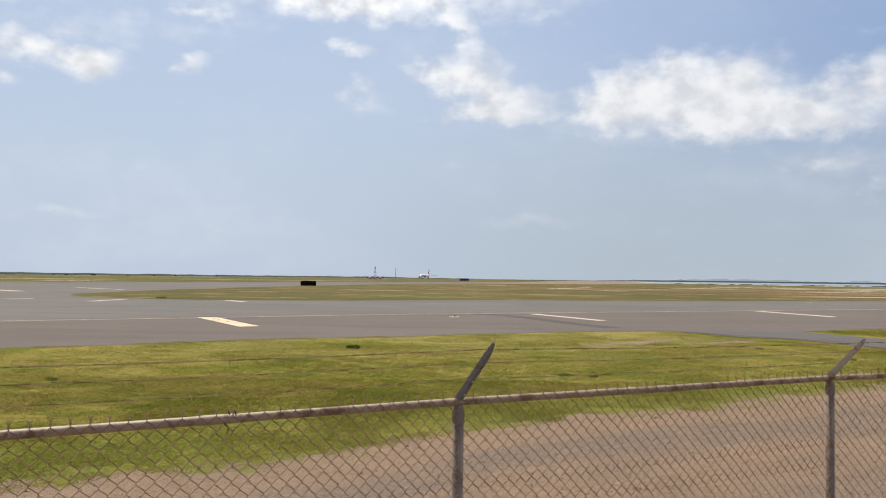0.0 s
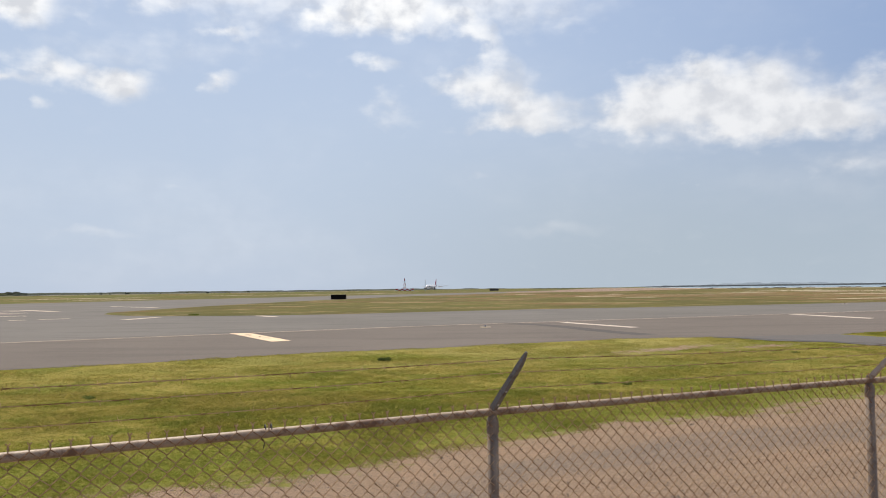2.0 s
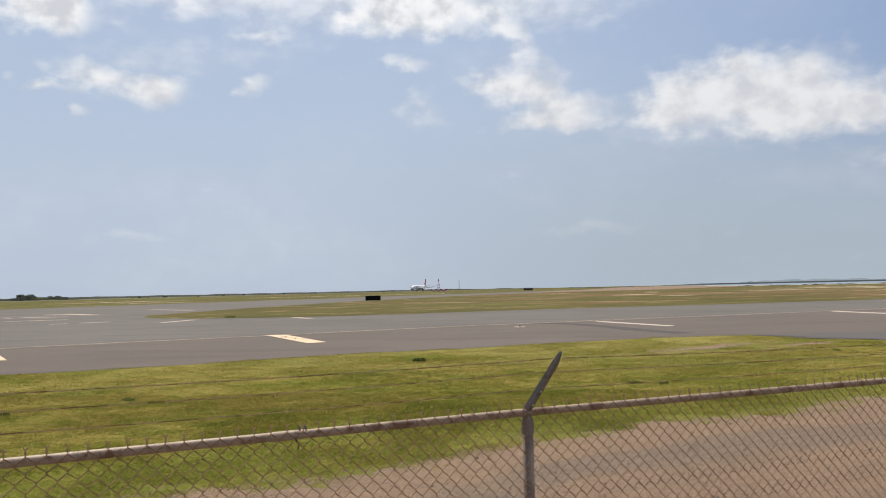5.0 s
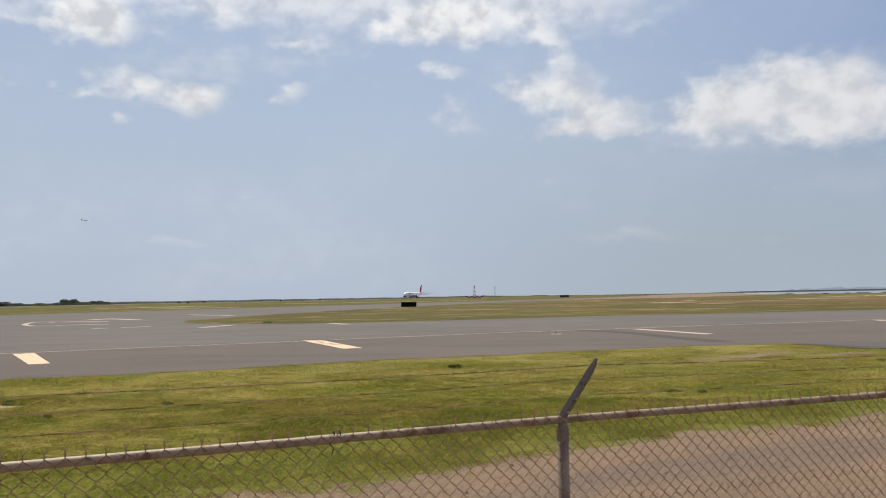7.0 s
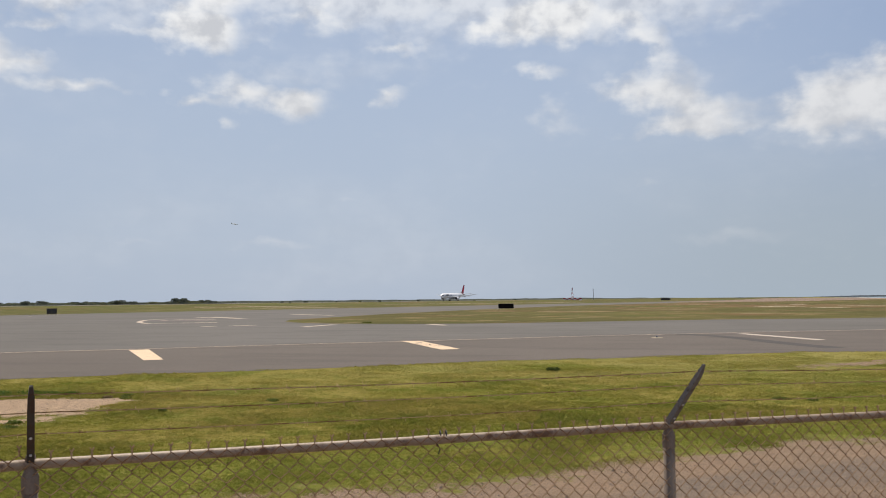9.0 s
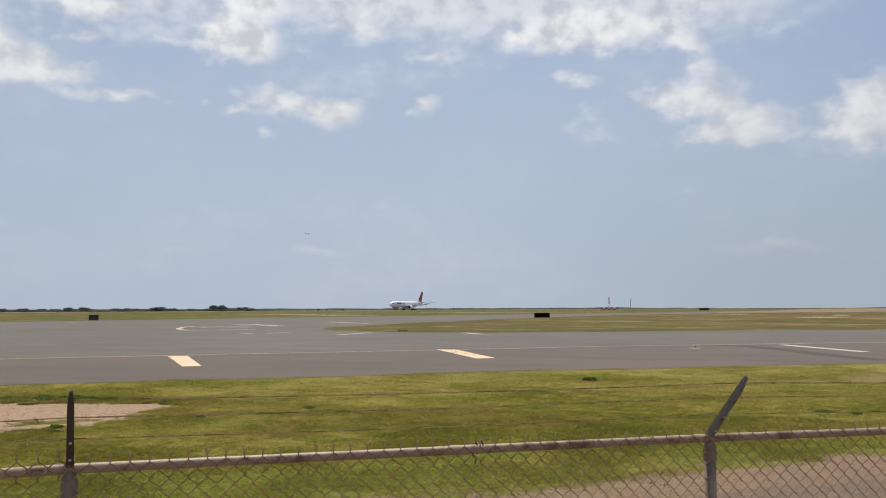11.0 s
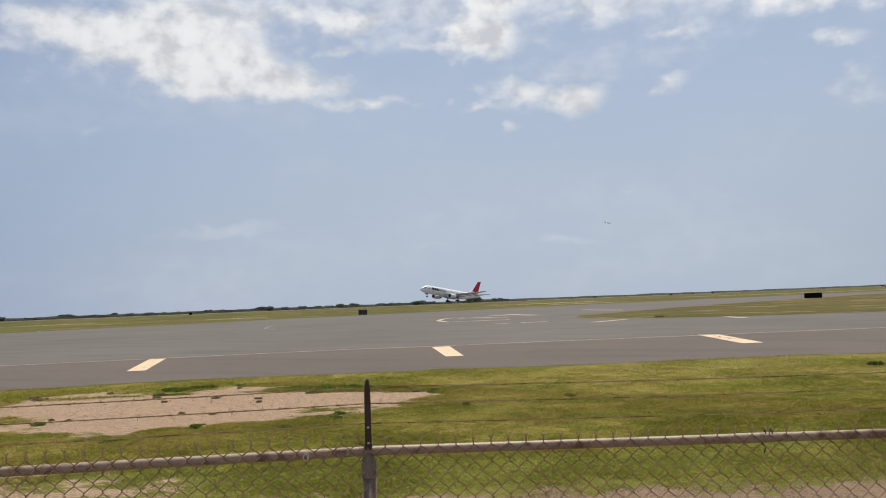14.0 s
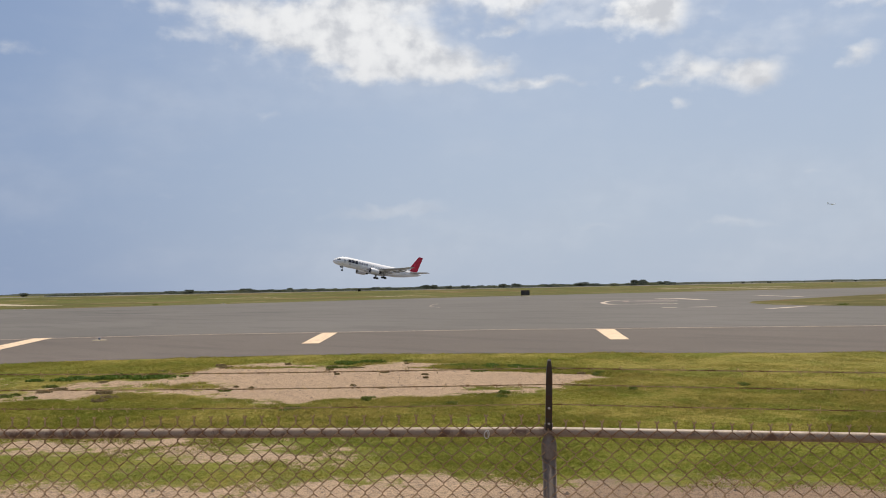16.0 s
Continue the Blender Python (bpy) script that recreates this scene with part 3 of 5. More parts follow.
def bareness(x, y):
    v = np.maximum(road_side(x, y), outline_distance(x, y, BARE))
    for cx, cy, rx, ry in SPOTS:
        u = (x - cx) * ROAD_DIR.x + (y - cy) * ROAD_DIR.y
        w = (x - cx) * -ROAD_DIR.y + (y - cy) * ROAD_DIR.x
        v = np.maximum(v, (1 - np.hypot(u / rx, w / ry)) * 0.42)
    for cx, cy, rx, ry in ISLETS:
        u = (x - cx) * ROAD_DIR.x + (y - cy) * ROAD_DIR.y
        w = (x - cx) * -ROAD_DIR.y + (y - cy) * ROAD_DIR.x
        v = np.minimum(v, (np.hypot(u / rx, w / ry) - 1) * 0.6)
    return v


def dryness(x, y):
    """How far the grass has gone to straw, along the pavement's edge."""
    return np.clip((13 - x) / 3, 0, 1) * np.clip(np.hypot((x + 3.6) / 2.4, (y - 32.6) / 1.9) - 0.5, 0, 1) * np.clip(1.15 - (edge_y(x) - y) / (8.0 + 9.0 * value_noise(x + 60, y + 60, 6.0, 12)), 0, 1) * np.clip((x + 17) / 12, 0.12, 1)


def freshness(x, y):
    return np.maximum(np.clip(1 - np.abs(-road_side(x, y) - 1.5) / 3.2, 0, 1), np.clip(1.6 - 1.6 * np.hypot((x + 3.6) / 2.4, (y - 32.6) / 1.9), 0, 1))


def relief(x, y):
    fade = np.clip((edge_y(x) - 0.4 - y) / 3.0, 0, 1) * np.clip((11.0 - x) / 3.0, 0, 1)
    return fade * 0.8 * (0.035 * np.sin(x * 0.7 + 1.3 * np.sin(y * 0.31)) * np.sin(y * 0.53 + 0.7) + 0.018 * np.sin(x * 2.1 + y * 1.7) * np.sin(y * 2.9 - x) - 0.03)


def build_ground():
    # one sheet: fine cells near the fence, ever larger ones towards the horizon
    def axis(lo, hi, step, far):
        a = list(np.arange(lo, hi, step))
        d, v = step, hi
        while v < far:
            a.append(v)
            d *= 1.22
            v += d
        a.append(far)
        d, v = step, lo
        out = []
        while v > -far:
            d *= 1.22
            v -= d
            out.append(max(v, -far))
        return np.array(sorted(set(out + a)))

    xs, ys = axis(-40, 32, 0.25, 4600.0), axis(0, 46, 0.25, 4600.0)
    gx, gy = np.meshgrid(xs, ys)
    near = (gx > -45) & (gx < 34) & (gy > -3) & (gy < 48)
    gz = np.where(near, relief(gx, gy) - 0.004 - 0.008 * np.clip(np.abs(edge_y(gx) - gy) - 0.4, 0, 1), np.where((gx > -60) & (gx < 60) & (gy < 60), -0.012, -0.03))
    nx, ny = len(xs), len(ys)
    verts = np.stack([gx, gy, gz], -1).reshape(-1, 3)
    idx = np.arange(nx * ny).reshape(ny, nx)
    faces = np.stack([idx[:-1, :-1], idx[:-1, 1:], idx[1:, 1:], idx[1:, :-1]], -1).reshape(-1, 4)
    me = bpy.data.meshes.new("ground")
    me.from_pydata(verts.tolist(), [], faces.tolist())
    for name, val in (("bare", np.clip(bareness(gx, gy), -3, 3)), ("track", np.clip((road_side(gx, gy) - 0.7) / 1.1, 0, 1) * (1 - 0.9 * np.clip((-5.5 - gx) / 3.0, 0, 1)) * np.clip(-0.55 + 2.1 * value_noise(road_side(gx, gy) + 20 + 0.2 * value_noise(gx + 50, gy + 50, 1.5, 4), gx * 0 + gy * 0 + (gx * ROAD_DIR.x + gy * ROAD_DIR.y) * 0.06 + 20, 0.55, 6), 0.05, 1.0)), ("pale", np.maximum((outline_distance(gx, gy, BARE) > -1.5).astype(float), np.clip((-5.5 - gx) / 3.0, 0, 1) * 0.95)), ("dry", dryness(gx, gy)), ("fresh", freshness(gx, gy))):
        at = me.attributes.new(name, 'FLOAT', 'POINT')
        at.data.foreach_set("value", np.where((gx > -60) & (gx < 60) & (gy > -40) & (gy < 60), val, -3 if name == "bare" else 0).reshape(-1).astype(np.float32))
    me.materials.append(GROUND)
    me.polygons.foreach_set("use_smooth", [True] * len(me.polygons))
    tagged(new("ground", me), kind="structure", label="mown grass ground with a bare red dirt track", category="ground")


build_ground()

FAR_EDGE = [(-400, 12), (-260, 33), (-190, 50), (-161, 56), (-152, 62), (-150, 83), (-147, 109), (-144, 150), (-133, 196), (-118, 237), (-96, 295), (-66, 375), (3, 562), (194, 1160)]
ISLAND_TOP = [(135, 803), (36, 508), (2, 393), (-20, 334), (-34, 270), (-41, 224), (-46, 178), (-48, 150), (-48, 125), (-48, 110)]
ISLAND_LOW = [(-45, 102), (-39, 94.5), (-30, 90.5), (-20, 90.5), (-12, 93), (-5.9, 97), (7.4, 103.8), (17.7, 106.5), (37.8, 114), (64, 126), (140, 165), (300, 250)]

taxi = [tuple(p) for p in NEAR_EDGE] + [(13.6, 40.0), (15.6, 38.9), (17.4, 34.2), (22, 27), (30, 17), (36, 20), (28, 31), (20.4, 39.6), (18.5, 45.0), (25, 48.9), (50, 63), (90, 82), (330, 215), (300, 250)]
taxi += [tuple(p) for p in reversed(curve(ISLAND_LOW, 4))][1:] + [tuple(p) for p in reversed(curve(ISLAND_TOP, 12))] + [(194, 1160)]
taxi += [tuple(p) for p in reversed(curve(FAR_EDGE, 10))][1:] + [(-400, -60), (-60, -40)]
sheet("taxiway", taxi, 0.0, ASPHALT, kind="structure", label="wide weathered grey asphalt taxiway and apron", category="taxiway")

# the shoulder between the edge line and the grass
shoulder = [tuple(p) for p in NEAR_EDGE[6:]] + [(18.3, 45.0), (25, 48.9), (50, 63), (78, 76.5)] + [tuple(p) for p in reversed(EDGE_LINE[2:])]
sheet("taxiway_shoulder", shoulder, 0.004, SHOULDER, kind="structure", label="browner asphalt shoulder along the taxiway", category="taxiway")

sheet("side_road", [(12.4, 43.6), (13.6, 40.05), (15.6, 38.95), (17.45, 34.25), (22.05, 27), (30, 17.05), (35.9, 20), (27.95, 30.95), (20.35, 39.6), (18.4, 45.0)], 0.0085, SEALED, kind="structure", label="narrow dark asphalt side road", category="road")
sheet("grass_island", [tuple(p) for p in curve(ISLAND_TOP[::-1], 5)][:-1] + [(135, 803), (194, 1160), (420, 1500), (700, 900), (300, 250)] + [tuple(p) for p in reversed(curve(ISLAND_LOW, 3))][1:],
      0.012, ISLAND_GRASS, kind="structure", label="dry grass island between two taxiways", category="grass")
sheet("far_field", [tuple(p) for p in reversed(curve(FAR_EDGE, 6))] + [(-1500, -100), (-3900, 600), (-3200, 3000), (-900, 4200), (700, 4300)], -0.012, FAR_GRASS, kind="structure", label="flat dry airfield grass beyond the taxiway", category="grass")

dry = curve([(17, 440), (40, 470), (75, 490), (110, 560), (150, 640), (230, 800), (330, 1250), (290, 1600), (200, 1500), (110, 1000), (60, 700), (20, 520), (17, 440)], 15)
sheet("dry_field", [(p.x + 9 * noise.noise((p.x * 0.03, p.y * 0.03, 2.0)), p.y + 14 * noise.noise((p.x * 0.04, p.y * 0.04, 7.0))) for p in dry[:-1]], 0.022, DRY_FIELD, kind="structure", label="dry reddish soil beyond the grass island", category="soil")

# runway on its low embankment
RUN_DIR = Vector((math.cos(radians(255.1)), math.sin(radians(255.1))))
RUN_N = Vector((-RUN_DIR.y, RUN_DIR.x))
RUN_OFF = -413.6
RUN_Z = 1.35


def run_point(s, off=0.0):
    return RUN_DIR * s + RUN_N * (RUN_OFF + off)


def build_runway():
    prof = [(-120, -0.03), (-55, RUN_Z - 0.12), (-34, RUN_Z - 0.02), (34, RUN_Z - 0.02), (55, RUN_Z - 0.12), (120, -0.03)]
    vs, fs = [], []
    stations = list(range(-1700, 301, 100))
    for s in stations:
        for o, z in prof:
            p = run_point(s, o)
            vs.append((p.x, p.y, z))
    n = len(prof)
    for i in range(len(stations) - 1):
        for k in range(n - 1):
            fs.append((i * n + k, (i + 1) * n + k, (i + 1) * n + k + 1, i * n + k + 1))
    mesh_object("runway_embankment", vs, fs, FAR_GRASS, kind="structure", label="low grassy bank that carries the runway", category="grass")
    a, b = run_point(-1700), run_point(300)
    rw = ribbon("runway", [a, b], 60, RUN_Z, RUNWAY, kind="structure", label="pale asphalt runway", category="runway")
    return rw


build_runway()

# painted markings on the taxiway
mark_z = 0.012
for off in (-0.17, 0.17):
    ln = []
    for i, p in enumerate(EDGE_LINE):
        d = (EDGE_LINE[min(i + 1, len(EDGE_LINE) - 1)] - EDGE_LINE[max(i - 1, 0)]).normalized()
        ln.append(p + Vector((-d.y, d.x)) * off)
    ribbon("edge_line", ln, 0.15, mark_z, LINE, kind="structure", label="worn pale yellow taxiway edge line", category="marking")
STRIPES = [[(-15.25, 52.2), (-13.95, 52.2), (-9.58, 43.8), (-10.45, 43.15)], [(-27.54, 41.57), (-26.75, 42.25), (-21.3, 34.81), (-21.94, 34.24)], [(-40.06, 31.77), (-39.4, 32.41), (-32.55, 25.58), (-33.16, 25.02)],
           [(-51.9, 20.0), (-51.3, 20.8), (-43.0, 15.0), (-43.7, 14.2)], [(5.95, 63.3), (6.65, 63.7), (10.15, 54.7), (9.55, 54.0)], [(26.8, 75.3), (27.7, 75.9), (29.6, 65.3), (28.75, 64.2)]]
for i, corners in enumerate(STRIPES):
    sheet("shoulder_stripe", corners, mark_z + 0.003, PALE_STRIPE if i > 3 else YELLOW, kind="structure", label="sun-bleached yellow shoulder stripe", category="marking")
ribbon("crack_seal", curve([(-13.9, 50.9), (-13.2, 49.6), (-13.35, 48.7), (-12.4, 48.3), (-12.1, 47.4), (-11.2, 46.9)], 0.3), 0.09, mark_z + 0.006, TAR, kind="structure", label="dark sealed crack across a painted stripe", category="patch")
ribbon("edge_tar", curve([(11.7, 43.2), (12.8, 42.5), (13.7, 41.3), (14.7, 40.3), (15.4, 39.5), (16.3, 38.5), (17.3, 37.6)], 0.4), 0.42, 0.0105, TAR, kind="structure", label="dark tar along the broken asphalt edge", category="patch")
# painted loop and dashes on the apron, old arc, sealed strip
loop = curve([(-70.8, 117.2), (-72.4, 116.4), (-71.6, 112.7), (-68.5, 106.5), (-65.7, 101.6), (-62.4, 97.2), (-59.2, 93.8), (-58.0, 94.6), (-56.0, 96.0)], 1.0)
ribbon("painted_loop", loop, 0.7, mark_z, WHITEMARK, kind="structure", label="worn painted loop on the apron", category="marking")
for a, b, w in [((-67.4, 113.3), (-60.4, 112.8), 1.6), ((-56.2, 96.0), (-52.5, 98.1), 1.3), ((-72.9, 129.7), (-68.1, 125.8), 1.8), ((-70.9, 131.6), (-60.4, 120.9), 1.8), ((-45.5, 81.6), (-44.4, 82.8), 0.9), ((-43.6, 83.9), (-41.6, 86.2), 1.0), ((-68.5, 158.4), (-53.9, 142.6), 1.2), ((-33.5, 80.2), (-33.0, 87.6), 0.9), ((-22.9, 89.0), (-19.9, 84.2), 0.9)]:
    sheet("painted_dash", bar(a, b, w), mark_z, WHITEMARK, kind="structure", label="worn pale painted dash on the apron", category="marking")
for a, b, w in [((-74.0, 121.0), (-66.0, 117.5), 1.2), ((-66.5, 108.0), (-58.5, 106.5), 1.2), ((-69.5, 113.5), (-66.0, 108.5), 0.8)]:
    sheet("painted_bar", bar(a, b, w), mark_z - 0.004, REDMARK, kind="structure", label="faded reddish painted bar on the apron", category="marking")
# dark blotches of old rubber and oil on the apron
for a, b, w in [((-126.5, 49.5), (-117.0, 60.5), 3.4), ((-120.0, 45.5), (-109.0, 52.5), 2.8), ((-108.0, 47.0), (-93.5, 54.5), 3.6), ((-101.0, 43.0), (-92.0, 47.0), 1.8), ((-88.0, 55.0), (-76.0, 62.0), 2.0)]:
    ctr, ax2 = (Vector(a) + Vector(b)) / 2, (Vector(b) - Vector(a)) / 2
    nrm = Vector((-ax2.y, ax2.x)).normalized() * w / 2
    rim = [ctr + (ax2 * math.cos(q) + nrm * math.sin(q)) * (0.75 + 0.5 * noise.noise((q * 1.9, a[0], 1.0))) for q in np.linspace(0, 2 * math.pi, 40, endpoint=False)]
    sheet("apron_stain", [tuple(p) for p in rim], 0.007, STAINED, kind="structure", label="dark blotch of old rubber and oil", category="stain")
ribbon("painted_arc", curve([(-92, 96), (-89, 92), (-86, 88.5), (-81, 83), (-75, 78.5)], 1.0), 0.13, mark_z, LINE, kind="structure", label="faint worn painted arc", category="marking")
ribbon("sealed_strip", curve([(2.0, 62.6), (4.4, 59.5), (6.0, 55.0), (7.3, 50.5), (9.0, 46.0)], 0.5), 1.3, 0.009, TAR, kind="structure", label="dark sealed strip across the asphalt", category="patch")
for pts in ([(-260, 88), (-246, 87), (-205, 80), (-192, 80.5), (-200, 73), (-240, 80)], [(-420, 330), (-300, 345), (-180, 372), (-175, 382), (-300, 364), (-420, 345)], [(-160, 520), (-60, 560), (-50, 585), (-165, 540)],
            [(140, 330), (240, 360), (330, 395), (200, 372)], [(60, 150), (82, 154), (95, 160), (70, 158)], [(200, 420), (420, 520), (520, 600), (330, 500)]):
    sheet("sand_strip", [tuple(p) for p in curve([*pts, pts[0]], 3)][:-1], 0.03, SAND, kind="structure", label="bare strip of pale coral sand", category="sand")


# ---------------------------------------------------------------- chain-link fence
POSTS = [Vector(p) for p in [(-7.04, -1.06, 1.915), (-4.867, 1.078, 1.934), (-2.51, 3.014, 1.929), (0.032, 4.714, 1.903), (2.715, 6.202, 1.893), (5.48, 7.467, 1.880), (8.35, 8.45, 1.838)]]
fence = thing("chain_link_fence", "rusty galvanised chain-link fence with barbed wire on angled arms", "fence")


def build_fence():
    steps = list(zip(POSTS[:-1], POSTS[1:]))
    toward = Vector((0.523, -0.852, 0)).normalized()
    # the arms lean alike, but for one that has been bent down
    tips = [Vector((0.180, -0.228, 0.314)) for _ in POSTS]
    tips[4] = Vector((0.147, -0.228, 0.274))
    # posts with caps and angled arms
    for i, p in enumerate(POSTS):
        tip_off = tips[i]
        bm = bmesh.new()
        rod(bm, (p.x, p.y, -0.3), (p.x, p.y, p.z - 0.055), 0.0302, seg=20)
        post = part("post", bm, POST, fence, smooth=True)
        bm = bmesh.new()
        rod(bm, (p.x, p.y, p.z - 0.115), (p.x, p.y, p.z - 0.050), 0.0335, 0.0335, 20)
        rod(bm, (p.x, p.y, p.z - 0.050), (p.x, p.y, p.z - 0.018), 0.0335, 0.022, 20)
        rod(bm, (p.x, p.y, p.z - 0.020), (p.x, p.y, p.z + 0.036), 0.022, 0.019, 16)
        part("post_cap", bm, POST, post, "cast post cap with a loop for the rail", smooth=False)
        # the arm: a stamped channel that narrows to a rounded tip
        base = Vector((p.x, p.y, p.z + 0.02))
        ax = tip_off.normalized()
        side = ax.cross(Vector((0, 0, 1))).normalized()
        up = side.cross(ax).normalized()
        n = 10
        vs, fs = [], []
        for k in range(n + 1):
            f = k / n
            w = 0.0145 * (1 - 0.15 * f) * (1.0 if k < n - 1 else (0.85 if k == n - 1 else 0.5))
            h = 0.034 * (1 - 0.28 * f) * (1.0 if k < n - 1 else (0.82 if k == n - 1 else 0.4))
            c = base + ax * (tip_off.length * f)
            ring = [(-w, 0.012), (w, 0.012), (w, 0.012 - h), (-w, 0.012 - h), (-w, 0.015 - h), (w - 0.003, 0.015 - h), (w - 0.003, 0.009), (-w, 0.009)]
            vs += [c + side * a + up * b for a, b in ring]
        for k in range(n):
            for j in range(8):
                j2 = (j + 1) % 8
                fs.append((k * 8 + j, k * 8 + j2, (k + 1) * 8 + j2, (k + 1) * 8 + j))
        fs += [(7, 6, 1, 0), (6, 5, 2, 1), (5, 4, 3, 2)]
        o = n * 8
        fs += [(o, o + 1, o + 6, o + 7), (o + 1, o + 2, o + 5, o + 6), (o + 2, o + 3, o + 4, o + 5)]
        # the tone of each arm paints in how the sun catches it
        arm = mesh_object("arm", vs, fs, ARM_SUNLIT if i == 4 else (ARM_HALF_LIT if i == 3 else ARM_SHADED), post, label="weathered stamped steel arm, painted pale as sunlit" if i == 4 else ("stamped steel arm, painted grey as half lit" if i == 3 else "stamped steel arm, painted dark as shaded"))
        # rivets that hold the wire
        for f in (0.12, 0.36):
            bm = bmesh.new()
            c = base + ax * (tip_off.length * f) + up * (0.0115 - 0.034 * (1 - 0.28 * f))
            bmesh.ops.create_icosphere(bm, subdivisions=2, radius=0.0062, matrix=Matrix.Translation(c))
            part("rivet", bm, TIE_PALE, post, "bright rivet")
    # the top rail in lengths that meet in sleeves
    for a, b in steps:
        mesh_object("top_rail", *tube([a.lerp(b, t) for t in np.linspace(0, 1, 5)], 0.0211, 16), GALV, fence, smooth=True)
    for a, b, f in ((POSTS[2], POSTS[3], 0.56), (POSTS[1], POSTS[2], 0.30), (POSTS[3], POSTS[4], 0.72)):
        c, d = a.lerp(b, f - 0.025), a.lerp(b, f + 0.025)
        mesh_object("rail_sleeve", *tube([c, d], 0.0228, 16), GALV, fence, smooth=True)
    # mesh wires: zigzags of two mirrored kinds, hooked into one another
    cell, rows = 0.0193, 47
    r = 0.0385
    kinds = []
    for sgn in (1, -1):
        pts = []
        for k in range(rows + 1):
            for dz in (0.0042, -0.0042):
                pts.append(Vector((sgn * cell * (1 if k % 2 else -1) * 1.04, (0.0022 if k % 2 else -0.0022) * sgn, -k * r + dz)))
        # the cut ends stand up above the rail as twisted barbs
        x0 = pts[0].x
        head = [Vector((x0 + sgn * 0.009, 0.004, 0.034)), Vector((x0 + sgn * 0.002, 0.002, 0.024)), Vector((x0 - sgn * 0.0022, -0.002, 0.012))]
        barb = [Vector((x0 - sgn * 0.008, -0.003, 0.033)), Vector((x0, -0.001, 0.023)), Vector((x0 + sgn * 0.002, 0.002, 0.010))]
        pts = head + pts
        me = bpy.data.meshes.new("mesh_wire")
        v, f = merged([tube(pts, 0.0025, 4), tube(barb, 0.0023, 4)])
        me.from_pydata([tuple(q) for q in v], [], f)
        me.materials.append(WIRE)
        kinds.append((me, pts, barb))
    rng = random.Random(5)
    joined = []
    for bi, (a, b) in enumerate(steps):
        d = b - a
        ln = Vector((d.x, d.y, 0)).length
        n = round(ln / (2 * cell))
        ang = math.atan2(d.y, d.x)
        for k in range(n):
            f = (k + 0.5) / n
            c = a.lerp(b, f) + toward * 0.0265
            m = Matrix.Translation((c.x, c.y, c.z + (0.047 if bi == 1 else 0.023) + rng.uniform(-0.003, 0.003))) @ Matrix.Rotation(ang, 4, 'Z') @ Matrix.Rotation(rng.uniform(-0.004, 0.004), 4, 'Y')
            if 1 <= bi <= 3:
                shared("mesh_wire", kinds[k % 2][0], fence, m)
            else:
                v, fc = tube([m @ q for q in kinds[k % 2][1]], 0.0025, 4)
                joined.append((v, fc))
                joined.append(tube([m @ q for q in kinds[k % 2][2]], 0.0023, 4))
    v, f = merged(joined)
    mesh_object("mesh_fabric", v, f, WIRE, fence, kind="stuff")
    # three strands of barbed wire
    for frac in (0.33, 0.63, 0.87):
        chunks = []
        for bi, (a, b) in enumerate(steps):
            p, q = a + tips[bi] * frac + Vector((0, 0, 0.03)), b + tips[bi + 1] * frac + Vector((0, 0, 0.03))
            ln = (q - p).length
            n = 150
            for ph in (0.0, math.pi):
                pts = []
                for k in range(n + 1):
                    t = k / n
                    w = t * ln / 0.055 * 2 * math.pi + ph
                    pts.append(p.lerp(q, t) + Vector((0, 0, -0.010 * math.sin(math.pi * t))) + Vector((0.523, -0.852, 0)) * (0.0019 * math.cos(w)) + Vector((0, 0, 0.0019 * math.sin(w))))
                chunks.append(tube(pts, 0.0017, 3))
            s = 0.06
            while s < ln:
                t = s / ln
                c = p.lerp(q, t) + Vector((0, 0, -0.010 * math.sin(math.pi * t)))
                u = (q - p).normalized()
                wrap = [c + u * (0.011 * (k / 9 - 0.5)) + (Vector((0.523, -0.852, 0)) * math.cos(k * 1.4) + Vector((0, 0, 1)) * math.sin(k * 1.4)) * 0.0042 for k in range(10)]
                chunks.append(tube(wrap, 0.0011, 3))
                for j in range(4):
                    aa = rng.uniform(0, 6.28)
                    dv = (Vector((0.523, -0.852, 0)) * math.cos(aa) + Vector((0, 0, 1)) * math.sin(aa) + u * rng.uniform(-0.4, 0.4)).normalized()
                    chunks.append(tube([c + u * (0.006 * (-1) ** j), c + u * (0.006 * (-1) ** j) + dv * 0.016], 0.0011, 3))
                s += 0.115 + rng.uniform(-0.012, 0.012)
        v, f = merged(chunks)
        mesh_object("barbed_wire", v, f, BARB, fence, label="rusty twisted barbed wire")
    # tie wires round the rail
    u = (POSTS[3] - POSTS[2]).normalized()
    c = Vector((-1.048, 4.009, 1.921)) + Vector((0, 0, 0.004))
    ring = [c + toward * (0.026 * math.cos(t)) + Vector((0, 0, 0.026 * math.sin(t))) + u * (0.03 * t / 6.3) for t in np.linspace(0, 9, 24)]
    ring += [c + toward * 0.03 + Vector((0, 0, -0.03)) + u * -0.02, c + toward * 0.032 + Vector((0, 0, -0.05)) + u * -0.004, c + toward * 0.03 + Vector((0, 0, -0.078)) + u * -0.012]
    mesh_object("tie_wire", *tube(ring, 0.0032, 5), TIE, fence, label="black tie wire with a loose end")
    u = (POSTS[2] - POSTS[1]).normalized()
    c = POSTS[1].lerp(POSTS[2], 0.913) + toward * 0.031 + Vector((0, 0, -0.004))
    ring = [c + u * (0.010 * math.sin(t) - 0.004 * t / 6) + Vector((0, 0, 0.017 * math.cos(t) - 0.004 * t / 6)) + toward * (0.001 * t) for t in np.linspace(-1.2, 8.2, 26)]
